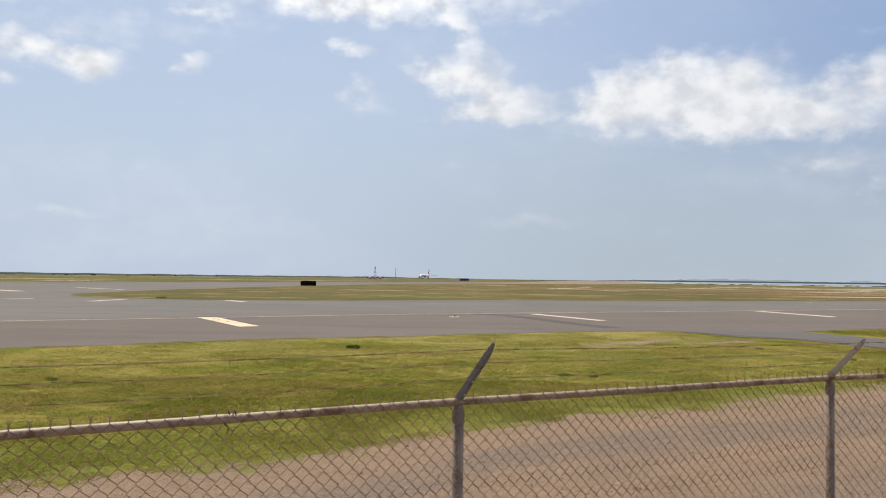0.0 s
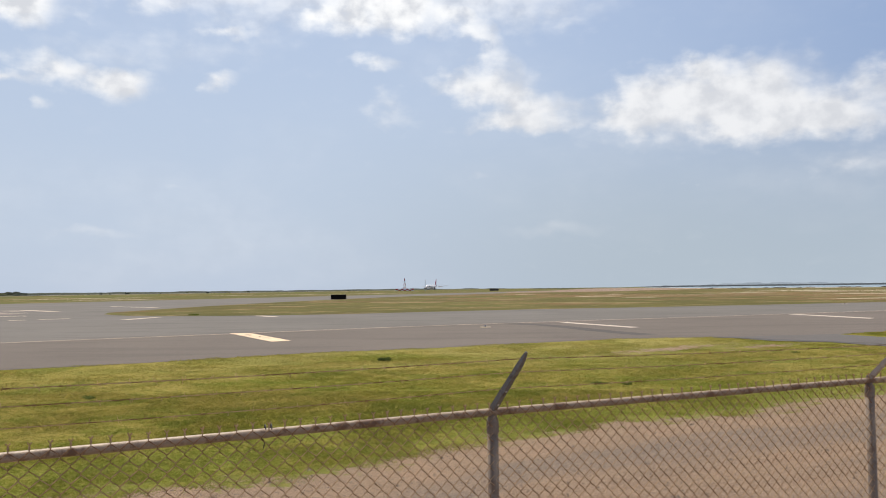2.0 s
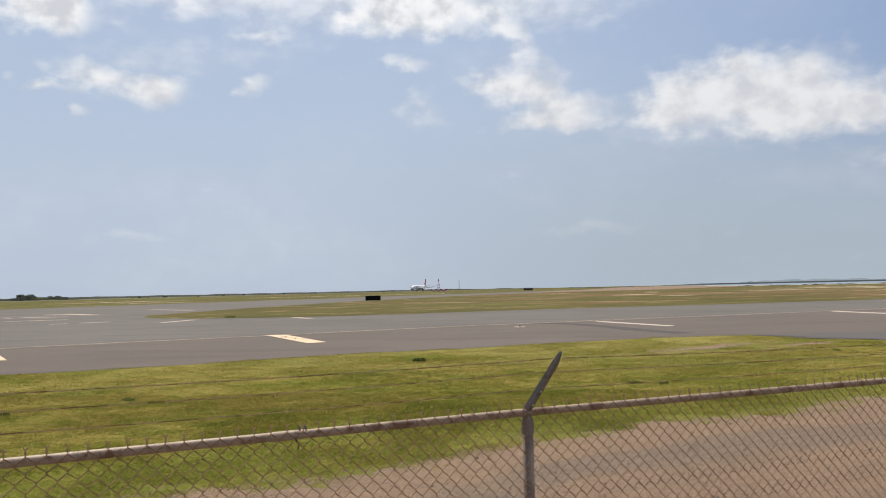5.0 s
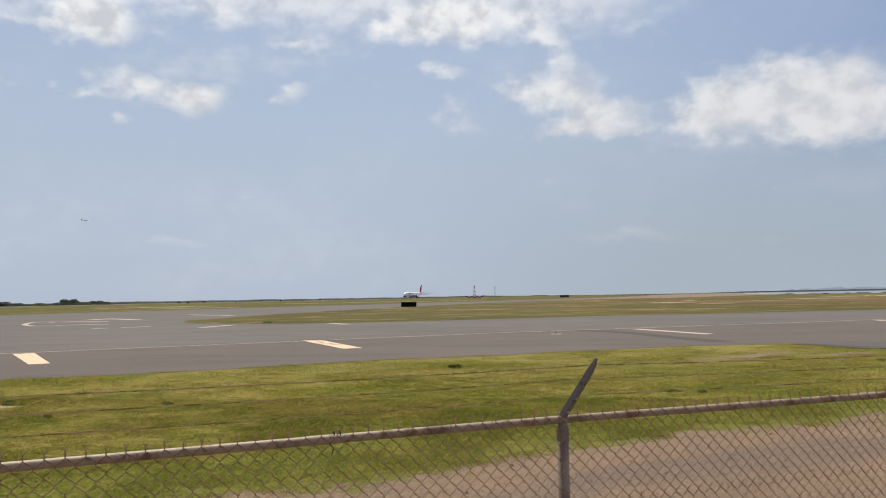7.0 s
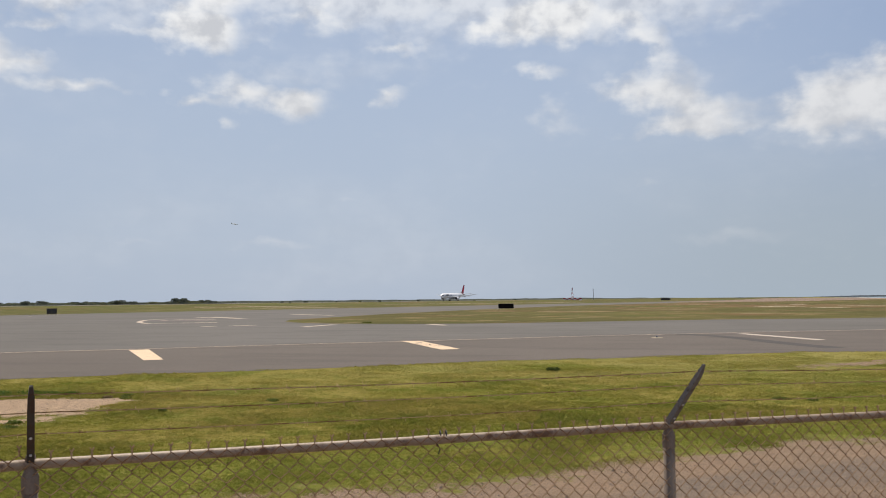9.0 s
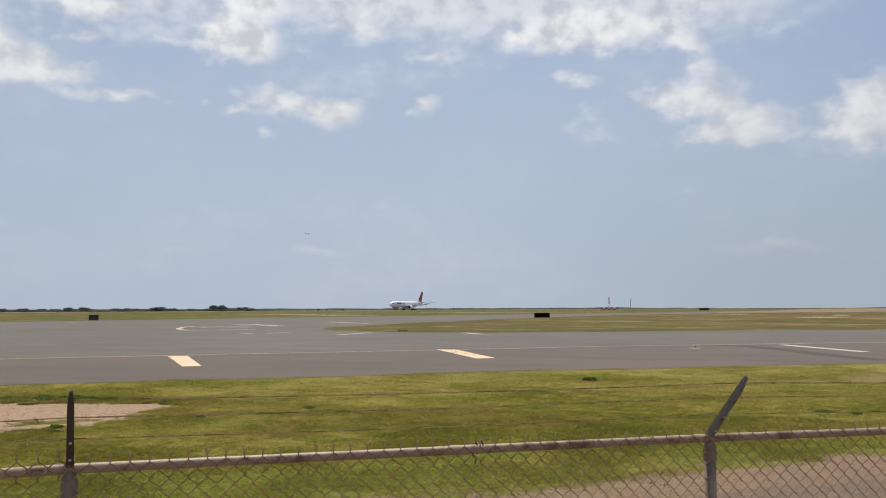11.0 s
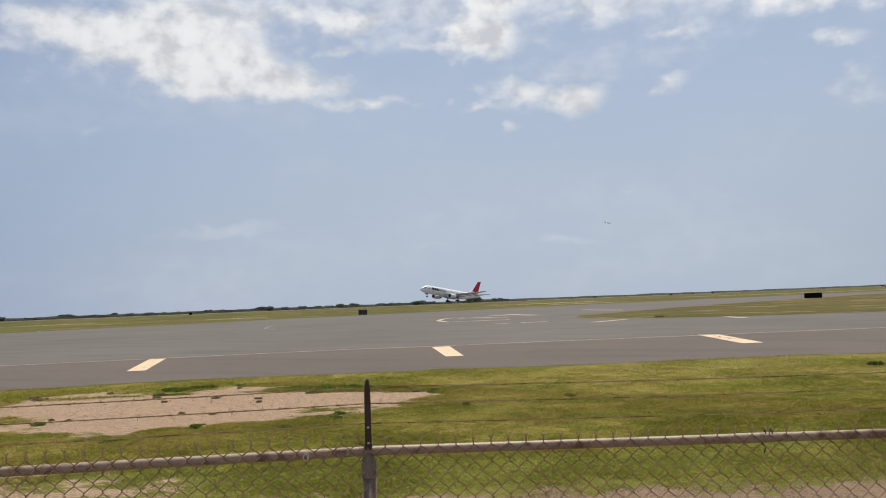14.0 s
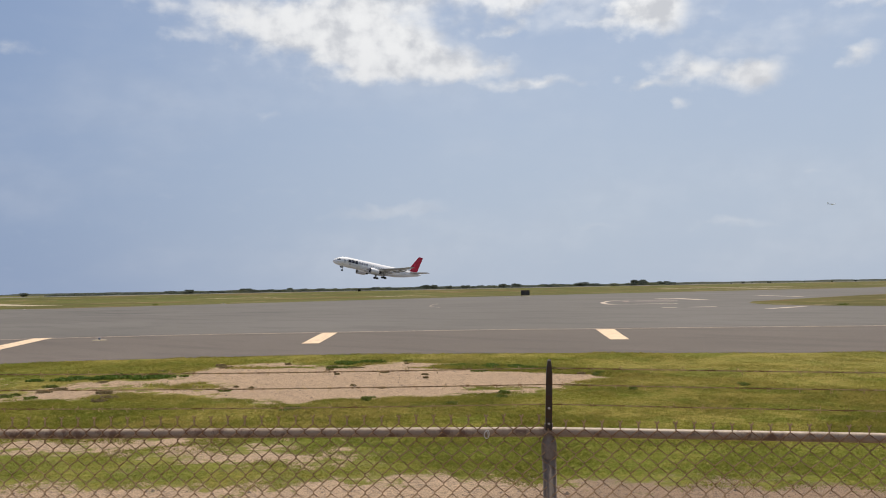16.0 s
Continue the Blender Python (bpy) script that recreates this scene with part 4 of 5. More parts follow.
    mesh_object("tie_wire", *tube(ring, 0.0019, 5), TIE_PALE, fence, label="bright loose tie wire")


build_fence()


# ---------------------------------------------------------------- airliner
def fuselage_section(d):
    """Centre height, half height and half width at d metres behind the nose."""
    st = [(0, 4.30, 0.03), (0.25, 4.32, 0.55), (0.9, 4.42, 1.05), (2.0, 4.62, 1.60), (3.4, 4.86, 2.12), (5.0, 5.02, 2.47), (7.0, 5.10, 2.66), (9.0, 5.12, 2.70), (35, 5.12, 2.70), (38, 5.22, 2.60), (41, 5.48, 2.32), (44, 5.72, 2.05), (47, 6.05, 1.65), (50, 6.38, 1.20), (52.5, 6.62, 0.80), (53.7, 6.75, 0.45)]
    for (d0, c0, r0), (d1, c1, r1) in zip(st[:-1], st[1:]):
        if d <= d1:
            t = (d - d0) / (d1 - d0)
            return c0 + (c1 - c0) * t, r0 + (r1 - r0) * t
    return st[-1][1:]


GEAR = 29.0


def skin(d, z, side, out=0.0):
    """A point on the fuselage's skin at height z."""
    c, r = fuselage_section(d)
    t = max(-0.98, min(0.98, (z - c) / r))
    y = 0.93 * r * math.sqrt(1 - t * t)
    return Vector((GEAR - d, side * (y + out), z))


def skin_patch(name, d0, d1, z0, z1, side, material, parent, label="", n=4, out=0.03, lean=0.0):
    vs, fs = [], []
    for i in range(n + 1):
        for j in range(n + 1):
            z = z0 + (z1 - z0) * j / n
            vs.append(skin(d0 + (d1 - d0) * i / n + lean * (z - z0), z, side, out))
    m = n + 1
    for i in range(n):
        for j in range(n):
            q = (i * m + j, (i + 1) * m + j, (i + 1) * m + j + 1, i * m + j + 1)
            fs.append(q if side < 0 else q[::-1])
    return mesh_object(name, vs, fs, material, parent, True, label)


def foil(stations, material, name, parent, label="", flat=False):
    """A lifting surface through sections: leading edge d, trailing edge d, spanwise place, height, thickness."""
    prof = [(0, 0), (0.03, 0.55), (0.15, 0.95), (0.35, 1.0), (0.65, 0.62), (1.0, 0.05), (0.65, -0.35), (0.35, -0.55), (0.15, -0.5), (0.03, -0.3)]
    vs, fs = [], []
    for le, te, y, z, th in stations:
        for f, t in prof:
            d = le + (te - le) * f
            if flat:
                vs.append((GEAR - d, t * th * (1 if t > 0 else 1.6), z))
            else:
                vs.append((GEAR - d, y, z + t * th))
    m = len(prof)
    for i in range(len(stations) - 1):
        for k in range(m):
            k2 = (k + 1) % m
            fs.append((i * m + k, i * m + k2, (i + 1) * m + k2, (i + 1) * m + k))
    fs += [tuple(range(m)), tuple(range((len(stations) - 1) * m, len(stations) * m))]
    ob = mesh_object(name, vs, fs, material, parent, False, label)
    bm = bmesh.new()
    bm.from_mesh(ob.data)
    bmesh.ops.recalc_face_normals(bm, faces=bm.faces)
    bm.to_mesh(ob.data)
    bm.free()
    return ob


def lathe(profile, material, name, parent, centre, label="", seg=24):
    """A body of revolution along x: (d, radius) from front to back."""
    vs, fs = [], []
    for d, r in profile:
        for k in range(seg):
            a = 2 * math.pi * k / seg
            vs.append((GEAR - d, centre[0] + r * math.cos(a), centre[1] + r * math.sin(a)))
    for i in range(len(profile) - 1):
        for k in range(seg):
            k2 = (k + 1) % seg
            fs.append((i * seg + k, i * seg + k2, (i + 1) * seg + k2, (i + 1) * seg + k))
    return mesh_object(name, vs, fs, material, parent, True, label)


def wheel_bm(c, r, w):
    bm = bmesh.new()
    prof = [(-w / 2, r * 0.55), (-w / 2, r * 0.86), (-w * 0.36, r * 0.97), (0, r), (w * 0.36, r * 0.97), (w / 2, r * 0.86), (w / 2, r * 0.55)]
    seg = 18
    rings = [[bm.verts.new((c[0] + q * math.cos(2 * math.pi * k / seg), c[1] + y, c[2] + q * math.sin(2 * math.pi * k / seg))) for k in range(seg)] for y, q in prof]
    for a, b in zip(rings[:-1], rings[1:]):
        for k in range(seg):
            bm.faces.new((a[k], a[(k + 1) % seg], b[(k + 1) % seg], b[k]))
    bm.faces.new(rings[0])
    bm.faces.new(rings[-1][::-1])
    return bm


def build_airliner():
    jet = thing("airliner", "white twin-engine airliner with a crimson fin, gear down", "airplane")
    # fuselage
    ds = [0, 0.1, 0.25, 0.55, 0.9, 1.4, 2, 2.7, 3.4, 4.2, 5, 6, 7, 9, 15, 22, 29, 35, 36.5, 38, 39.5, 41, 42.5, 44, 45.5, 47, 48.5, 50, 51.3, 52.5, 53.2, 53.7]
    seg = 32
    vs, fs = [], []
    for d in ds:
        c, r = fuselage_section(d)
        for k in range(seg):
            a = 2 * math.pi * k / seg
            vs.append((GEAR - d, 0.93 * r * math.cos(a), c + r * math.sin(a)))
    for i in range(len(ds) - 1):
        for k in range(seg):
            k2 = (k + 1) % seg
            fs.append((i * seg + k, (i + 1) * seg + k, (i + 1) * seg + k2, i * seg + k2))
    body = mesh_object("fuselage", vs, fs, WHITE, jet, True, "white painted fuselage")
    lathe([(17.5, 0.2), (19, 1.9), (22, 2.45), (30, 2.45), (33, 1.7), (35, 0.2)], BELLY, "wing_fairing", jet, (0, 4.05), "light grey belly fairing")
    for side in (1, -1):
        # windows, doors and glass on each side
        for a, b, z0, z1 in ((1.75, 2.55, 5.30, 5.85), (2.65, 3.45, 5.45, 6.10)):
            skin_patch("cockpit_window", a, b, z0, z1, side, GLASS_DARK, body, "dark cockpit glass", 2, lean=0.35)
        for d0 in (5.4, 33.6, 42.6):
            skin_patch("door", d0, d0 + 1.0, 4.35, 6.15, side, BELLY, body, "", 2)
        skin_patch("door_window", 5.6, 6.1, 5.45, 5.85, side, GLASS_DARK, body, "", 1, out=0.045)
        d = 7.3
        while d < 43:
            if not 33.2 < d < 35.0:
                skin_patch("cabin_window", d, d + 0.28, 5.42, 5.80, side, GLASS_DARK, body, "", 1, out=0.028)
            d += 1.02
        # titles as plain blocks
        x = 7.9
        for w in (2.05, 1.95, 1.9):
            skin_patch("title_block", x, x + w * 0.86, 5.05, 6.60, side, TITLE_DARK, body, "dark block of the airline title", 3, out=0.05)
            x += w
        x += 0.1
        for w in (1.9, 1.4, 0.9, 0.6, 1.4):
            skin_patch("title_block", x, x + w * 0.70, 5.2, 6.45, side, TITLE_GREY, body, "grey block of the airline title", 3, out=0.05)
            x += w
        skin_patch("emblem", 8.7, 9.5, 3.95, 4.55, side, TITLE_GREY, body, "small grey emblem", 2, out=0.04)
        # wing with flaps lowered
        foil([(18.6, 30.4, side * 1.6, 3.55, 0.75), (20.4, 30.6, side * 3.2, 3.72, 0.66), (23.9, 31.2, side * 8.2, 4.32, 0.45), (29.3, 34.2, side * 16.2, 5.45, 0.26), (34.0, 36.3, side * 23.7, 6.85, 0.12)], WINGGREY, "wing", jet, "grey swept wing")
        foil([(30.0, 33.0, side * 3.0, 3.35, 0.16), (31.0, 33.4, side * 7.8, 3.95, 0.13)], WINGGREY, "inner_flap", jet, "lowered inner flap")
        foil([(31.6, 33.8, side * 9.3, 4.15, 0.13), (34.2, 35.7, side * 17.6, 5.35, 0.09)], WINGGREY, "outer_flap", jet, "lowered outer flap")
        for y, d0, z in ((5.4, 27.6, 3.55), (11.4, 29.6, 4.25), (15.2, 31.4, 4.85)):
            lathe([(d0, 0.05), (d0 + 0.8, 0.3), (d0 + 3.2, 0.34), (d0 + 5.6, 0.06)], WINGGREY, "flap_fairing", jet, (side * y, z), "", 10)
        # engine
        y, z = side * 7.9, 2.55
        eng = lathe([(18.6, 1.10), (18.4, 1.20), (18.55, 1.31), (19.4, 1.43), (20.8, 1.45), (22.4, 1.35), (23.6, 1.12), (23.6, 1.0)], WHITE, "engine", jet, (y, z), "white engine nacelle", 28)
        lathe([(18.58, 1.11), (18.36, 1.20), (18.52, 1.325), (18.9, 1.385)], METAL, "intake_lip", eng, (y, z), "bare metal intake lip", 28)
        lathe([(18.6, 1.12), (19.6, 1.08), (19.65, 0.35), (19.1, 0.05)], DARKMETAL, "fan", eng, (y, z), "dark fan", 24)
        lathe([(23.3, 1.02), (24.6, 0.72), (25.2, 0.62), (25.2, 0.45), (26.2, 0.08)], DARKMETAL, "exhaust", eng, (y, z), "dark exhaust cone", 20)
        bm = bmesh.new()
        vsx = [bm.verts.new(q) for q in [(GEAR - 20.2, y - 0.14, 3.85), (GEAR - 20.2, y + 0.14, 3.85), (GEAR - 26.0, y + 0.14, 3.4), (GEAR - 26.0, y - 0.14, 3.4), (GEAR - 23.2, y - 0.16, 4.5), (GEAR - 23.2, y + 0.16, 4.5), (GEAR - 27.0, y + 0.16, 4.3), (GEAR - 27.0, y - 0.16, 4.3)]]
        for q in ((0, 1, 2, 3), (4, 5, 6, 7), (0, 1, 5, 4), (1, 2, 6, 5), (2, 3, 7, 6), (3, 0, 4, 7)):
            bm.faces.new([vsx[i] for i in q])
        bmesh.ops.recalc_face_normals(bm, faces=bm.faces)
        part("pylon", bm, WHITE, jet)
        # tailplane
        foil([(45.4, 51.6, side * 0.4, 6.75, 0.34), (52.0, 54.5, side * 9.3, 7.75, 0.12)], WINGGREY, "tailplane", jet, "grey tailplane")
        # main gear
        leg = part("main_gear", bmesh.new(), STRUT, jet, "main landing gear leg")
        bm = bmesh.new()
        rod(bm, (0.1, side * 4.65, 0.62), (0.0, side * 4.45, 3.6), 0.17, 0.2, 12)
        rod(bm, (-0.75, side * 4.65, 0.60), (0.75, side * 4.65, 0.60), 0.13, 0.13, 8)
        rod(bm, (0.0, side * 4.5, 1.9), (1.3, side * 3.6, 3.3), 0.07, 0.07, 8)
        rod(bm, (0.0, side * 4.5, 2.0), (0.0, side * 2.4, 3.2), 0.08, 0.08, 8)
        box(bm, (0.1, side * 4.98, 2.3), (1.2, 0.05, 1.9))
        bm.to_mesh(leg.data)
        bm.free()
        for dx in (-0.72, 0.72):
            for dy in (-0.57, 0.57):
                part("tyre", wheel_bm((dx, side * 4.65 + dy, 0.58), 0.58, 0.42), RUBBER, leg)
    # fin
    foil([(41.5, 51.4, 0, 7.0, 0.40), (45.6, 50.9, 0, 9.6, 0.30)], WHITE, "fin_root", jet, "white fin root", True)
    foil([(45.0, 51.3, 0, 7.5, 0.34), (51.1, 53.9, 0, 16.55, 0.13)], FINRED, "fin", jet, "crimson tail fin", True)
    # nose gear
    leg = part("nose_gear", bmesh.new(), STRUT, jet, "nose landing gear leg")
    bm = bmesh.new()
    rod(bm, (GEAR - 6.2, 0, 0.5), (GEAR - 6.2, 0, 3.0), 0.11, 0.14, 10)
    rod(bm, (GEAR - 6.2, 0, 1.3), (GEAR - 4.8, 0, 2.9), 0.06, 0.06, 8)
    for s in (-1, 1):
        box(bm, (GEAR - 5.6, s * 0.55, 2.15), (1.5, 0.04, 0.9))
    bm.to_mesh(leg.data)
    bm.free()
    for s in (-1, 1):
        part("tyre", wheel_bm((GEAR - 6.2, s * 0.32, 0.47), 0.47, 0.3), RUBBER, leg)
    return jet


airliner = build_airliner()


def build_far_jet():
    jet = thing("distant_airliner", "small grey airliner far off in the sky", "airplane")
    prof = [(0, 0.1), (1.5, 1.0), (4, 1.45), (20, 1.45), (26, 0.9), (31, 0.2)]
    lathe([(d + GEAR - 15, r) for d, r in prof], JETGREY, "fuselage", jet, (0, 0), "", 14)
    for side in (1, -1):
        foil([(GEAR - 4, GEAR + 3, side * 1.2, -0.6, 0.4), (GEAR + 4, GEAR + 6, side * 15, 0.8, 0.1)], JETGREY, "wing", jet)
        foil([(GEAR + 10.5, GEAR + 14, side * 0.3, 0.6, 0.2), (GEAR + 14, GEAR + 15.6, side * 5.5, 1.0, 0.08)], JETGREY, "tailplane", jet)
        lathe([(GEAR - 5, 0.75), (GEAR - 3, 0.95), (GEAR - 1, 0.6)], JETGREY, "engine", jet, (side * 5, -1.5), "", 12)
    foil([(GEAR + 8.5, GEAR + 14.5, 0, 1.2, 0.2), (GEAR + 13, GEAR + 15.5, 0, 6.5, 0.08)], JETGREY, "fin", jet, "", True)
    return jet


far_jet = build_far_jet()


# ---------------------------------------------------------------- signs, tower, mast, lights
def sign(name, x, y, w, h, z0, face, label, legs=3, panels=1):
    yaw = math.atan2(x, -y)
    t = thing(name, label, "sign", "", Matrix.Translation((x, y, 0)) @ Matrix.Rotation(yaw + math.pi, 4, 'Z'))
    for i in range(panels):
        bm = bmesh.new()
        cx = -w / 2 + w * (i + 0.5) / panels
        box(bm, (cx, 0, z0 + h / 2), (w / panels - 0.02, 0.3, h), 0.03)
        part("panel", bm, face, t)
    bm = bmesh.new()
    box(bm, (0, 0.02, z0 + h + 0.03), (w + 0.06, 0.34, 0.05))
    part("top_trim", bm, SIGNGREY, t)
    for i in range(legs):
        bm = bmesh.new()
        x0 = -w * 0.42 + w * 0.84 * i / (legs - 1)
        rod(bm, (x0, 0, -0.1), (x0, 0, z0 + 0.05), 0.04)
        part("leg", bm, SIGNGREY, t)
    bm = bmesh.new()
    box(bm, (0, 0, 0.02), (w + 0.4, 1.1, 0.08), 0.02)
    part("pad", bm, SAND, t, "pale concrete pad")
    return t


sign("taxiway_sign", -36.9, 228, 4.1, 1.22, 0.12, BLACK, "long black airfield sign seen from behind", 4, 1)
sign("guidance_sign", -128.8, 165.5, 2.1, 1.15, 0.28, SIGNGREY, "dark airfield sign on short legs", 3, 2)
sign("runway_sign", 17.0, 835, 8.8, 1.9, 0.2, SIGNGREY, "long dark sign far across the field", 4, 3)
sign("distance_marker", -305, 266, 1.4, 1.9, 0.3, BLACK, "small black marker board beside the runway", 2, 1)


def build_tower(x, y):
    t = thing("antenna_tower", "red and white lattice tower on a checkered base", "tower", "", Matrix.Translation((x, y, 0)) @ Matrix.Rotation(0.08, 4, 'Z'))
    for i in range(7):
        for j in range(2):
            bm = bmesh.new()
            box(bm, (-9.0 + 3.0 * i, 0, 1.0 + 1.6 * j), (2.98, 4, 1.58))
            part("panel", bm, RED if (i + j) % 2 else WHITE, t, "red panel" if (i + j) % 2 else "white panel")
    bands = 5
    for b in range(bands):
        z0, z1 = 2.6 + b * 2.3, 2.6 + (b + 1) * 2.3
        r0, r1 = 1.5 - b * 0.24, 1.5 - (b + 1) * 0.24
        bm = bmesh.new()
        cs = [(1, 1), (1, -1), (-1, -1), (-1, 1)]
        for i in range(4):
            a, c = cs[i], cs[(i + 1) % 4]
            rod(bm, (a[0] * r0, a[1] * r0, z0), (a[0] * r1, a[1] * r1, z1), 0.20, seg=6)
            rod(bm, (a[0] * r0, a[1] * r0, z0), (c[0] * r1, c[1] * r1, z1), 0.10, seg=5)
            rod(bm, (a[0] * r1, a[1] * r1, z1), (c[0] * r1, c[1] * r1, z1), 0.10, seg=5)
        part("lattice", bm, WHITE if b % 2 else RED, t, "white lattice" if b % 2 else "red lattice")
    bm = bmesh.new()
    rod(bm, (0, 0, 14.0), (0, 0, 15.6), 0.25)
    box(bm, (0, 0, 14.4), (1.2, 1.2, 0.4))
    part("beacon", bm, RED, t)


build_tower(-84, 1000)
mast = thing("radio_mast", "thin grey radio mast far off", "mast")
bm = bmesh.new()
rod(bm, (-60.5, 1010, -0.2), (-60.5, 1010, 14.0), 0.32, 0.18)
part("pole", bm, STRUT, mast)
bm = bmesh.new()
rod(bm, (-61.2, 1010, 12.6), (-59.8, 1010, 12.6), 0.12)
rod(bm, (-61.0, 1010, 11.4), (-60.0, 1010, 11.4), 0.12)
part("antenna_arm", bm, STRUT, mast)


def edge_light(x, y):
    t = thing("edge_light", "low taxiway edge light on a pale base", "light", "taxiway edge lights", Matrix.Translation((x, y, 0.0)))
    bm = bmesh.new()
    rod(bm, (0, 0, -0.05), (0, 0, 0.04), 0.42, 0.36, 14)
    part("base", bm, SAND, t, "pale concrete base")
    bm = bmesh.new()
    rod(bm, (0, 0, 0.03), (0, 0, 0.09), 0.05)
    part("stem", bm, STRUT, t)
    bm = bmesh.new()
    bmesh.ops.create_uvsphere(bm, u_segments=10, v_segments=6, radius=0.06, matrix=Matrix.Translation((0, 0, 0.11)))
    part("lens", bm, plain_blue, t, "blue lens")
    return t


plain_blue = plain("blue_lens", (0.16, 0.19, 0.26), 0.3)
first = edge_light(0.5, 56.8)
for x, y in ((-45.9, 21.1), (-122.4, 150.6), (-151.0, 95.4), (-153.2, 57.8), (47.0, 111.8)):
    copy_thing(first, Matrix.Translation((x, y, 0.0)))


# ---------------------------------------------------------------- far trees, banks, water
def clump_mesh(name, rng, lobes, count, size, material):
    """A crown: many small leaf clumps scattered through a few uneven lobes."""
    vs, fs = [], []
    for _ in range(count):
        cx, cy, cz, rx, rz = rng.choice(lobes)
        while True:
            p = Vector((rng.uniform(-1, 1), rng.uniform(-1, 1), rng.uniform(-1, 1)))
            if 0.25 < p.length < 1:
                break
        c = Vector((cx + p.x * rx, cy + p.y * rx, cz + p.z * rz))
        q = Euler((rng.uniform(0, 6.3), rng.uniform(0, 6.3), rng.uniform(0, 6.3))).to_matrix()
        s = size * rng.uniform(0.6, 1.4)
        o = len(vs)
        vs += [c + q @ Vector(v) * s for v in ((-1, -0.5, 0), (0.2, -0.8, 0.3), (1, 0.1, 0), (0.1, 0.8, -0.3), (-0.7, 0.5, 0.25))]
        fs += [(o, o + 1, o + 2), (o, o + 2, o + 3), (o, o + 3, o + 4)]
    me = bpy.data.meshes.new(name)
    me.from_pydata([tuple(v) for v in vs], [], fs)
    me.materials.append(material)
    return me


def tree_variant(seed, h, spread, material, label):
    rng = random.Random(seed)
    t = thing("kiawe_tree", label, "tree", "trees along the far bank", Matrix.Translation((0, 0, 0)))
    bm = bmesh.new()
    rod(bm, (0, 0, -0.3), (0.1, 0, h * 0.45), h * 0.045, h * 0.03, 8)
    lobes = []
    for _ in range(7):
        a, f = rng.uniform(0, 6.28), rng.uniform(0.2, 1.0)
        e = Vector((math.cos(a) * spread * 0.55 * f, math.sin(a) * spread * 0.55 * f, h * rng.uniform(0.28, 0.80)))
        rod(bm, (0.05, 0, h * rng.uniform(0.15, 0.26)), tuple(e), h * 0.02, h * 0.008, 6)
        lobes.append((e.x, e.y, e.z, spread * rng.uniform(0.22, 0.38), h * rng.uniform(0.12, 0.22)))
    part("trunk", bm, BARK, t)
    crown = new("crown", clump_mesh("crown", rng, lobes, 620, h * 0.075, material))
    crown.parent = t
    return t


def plant_trees():
    rng = random.Random(11)
    kinds = [tree_variant(1, 6.0, 8.0, LEAF, "dark spreading tree on the far bank"), tree_variant(2, 7.5, 9.0, LEAF, "dark tall tree on the far bank"), tree_variant(3, 5.0, 9.0, LEAF2, "grey-green low tree on the far bank"), tree_variant(4, 4.0, 6.0, LEAF, "dark low tree on the far bank")]
    homes = [(-69.4, 760, 1.0)]
    # azimuth from, to, how many, distance, size
    for a0, a1, n, dist, s in ((-67, -62, 6, 900, 0.5), (-62, -53, 34, 760, 0.62), (-53, -45.5, 34, 780, 0.66), (-45.5, -36, 38, 780, 0.70), (-36, -28.2, 36, 760, 0.80), (-28, -20, 9, 1150, 0.42), (-20, -8, 8, 1350, 0.48)):
        for i in range(n):
            homes.append((a0 + (a1 - a0) * (i + rng.uniform(0.1, 0.9)) / n, dist * rng.uniform(0.92, 1.1), s * rng.uniform(0.6, 1.15)))
    used = [False] * 4
    for az, dist, s in homes:
        k = rng.randrange(4)
        m = Matrix.Translation((dist * math.sin(radians(az)), dist * math.cos(radians(az)), 0)) @ Matrix.Rotation(rng.uniform(0, 6.28), 4, 'Z') @ Matrix.Diagonal((s * rng.uniform(0.9, 1.5), s * rng.uniform(0.9, 1.5), s, 1))
        if not used[k]:
            used[k] = True
            kinds[k].matrix_basis = m
        else:
            t = copy_thing(kinds[k], Matrix.Identity(4))
            t.matrix_basis = m
    # low scrub between the trees
    lobes = []
    for i in range(760):
        az = rng.uniform(-68, -27)
        d = rng.uniform(720, 860)
        lobes.append((d * math.sin(radians(az)), d * math.cos(radians(az)), rng.uniform(0.4, 1.3), rng.uniform(3, 7), rng.uniform(0.6, 1.7)))
    tagged(new("far_scrub", clump_mesh("far_scrub", rng, lobes, 22000, 0.5, LEAF)), "low dark scrub along the far bank", "scrub", kind="stuff")
    # small dark shrubs by the shore
    lobes = []
    for i in range(30):
        az, d = rng.uniform(14.5, 31), rng.uniform(690, 760)
        lobes.append((d * math.sin(radians(az)), d * math.cos(radians(az)), 0.25, rng.uniform(1.5, 6.0), rng.uniform(0.25, 0.6)))
    tagged(new("shore_shrubs", clump_mesh("shore_shrubs", rng, lobes, 1500, 0.28, DRYSHRUB)), "low dark shrubs along the shore", "shrub", kind="stuff")


plant_trees()


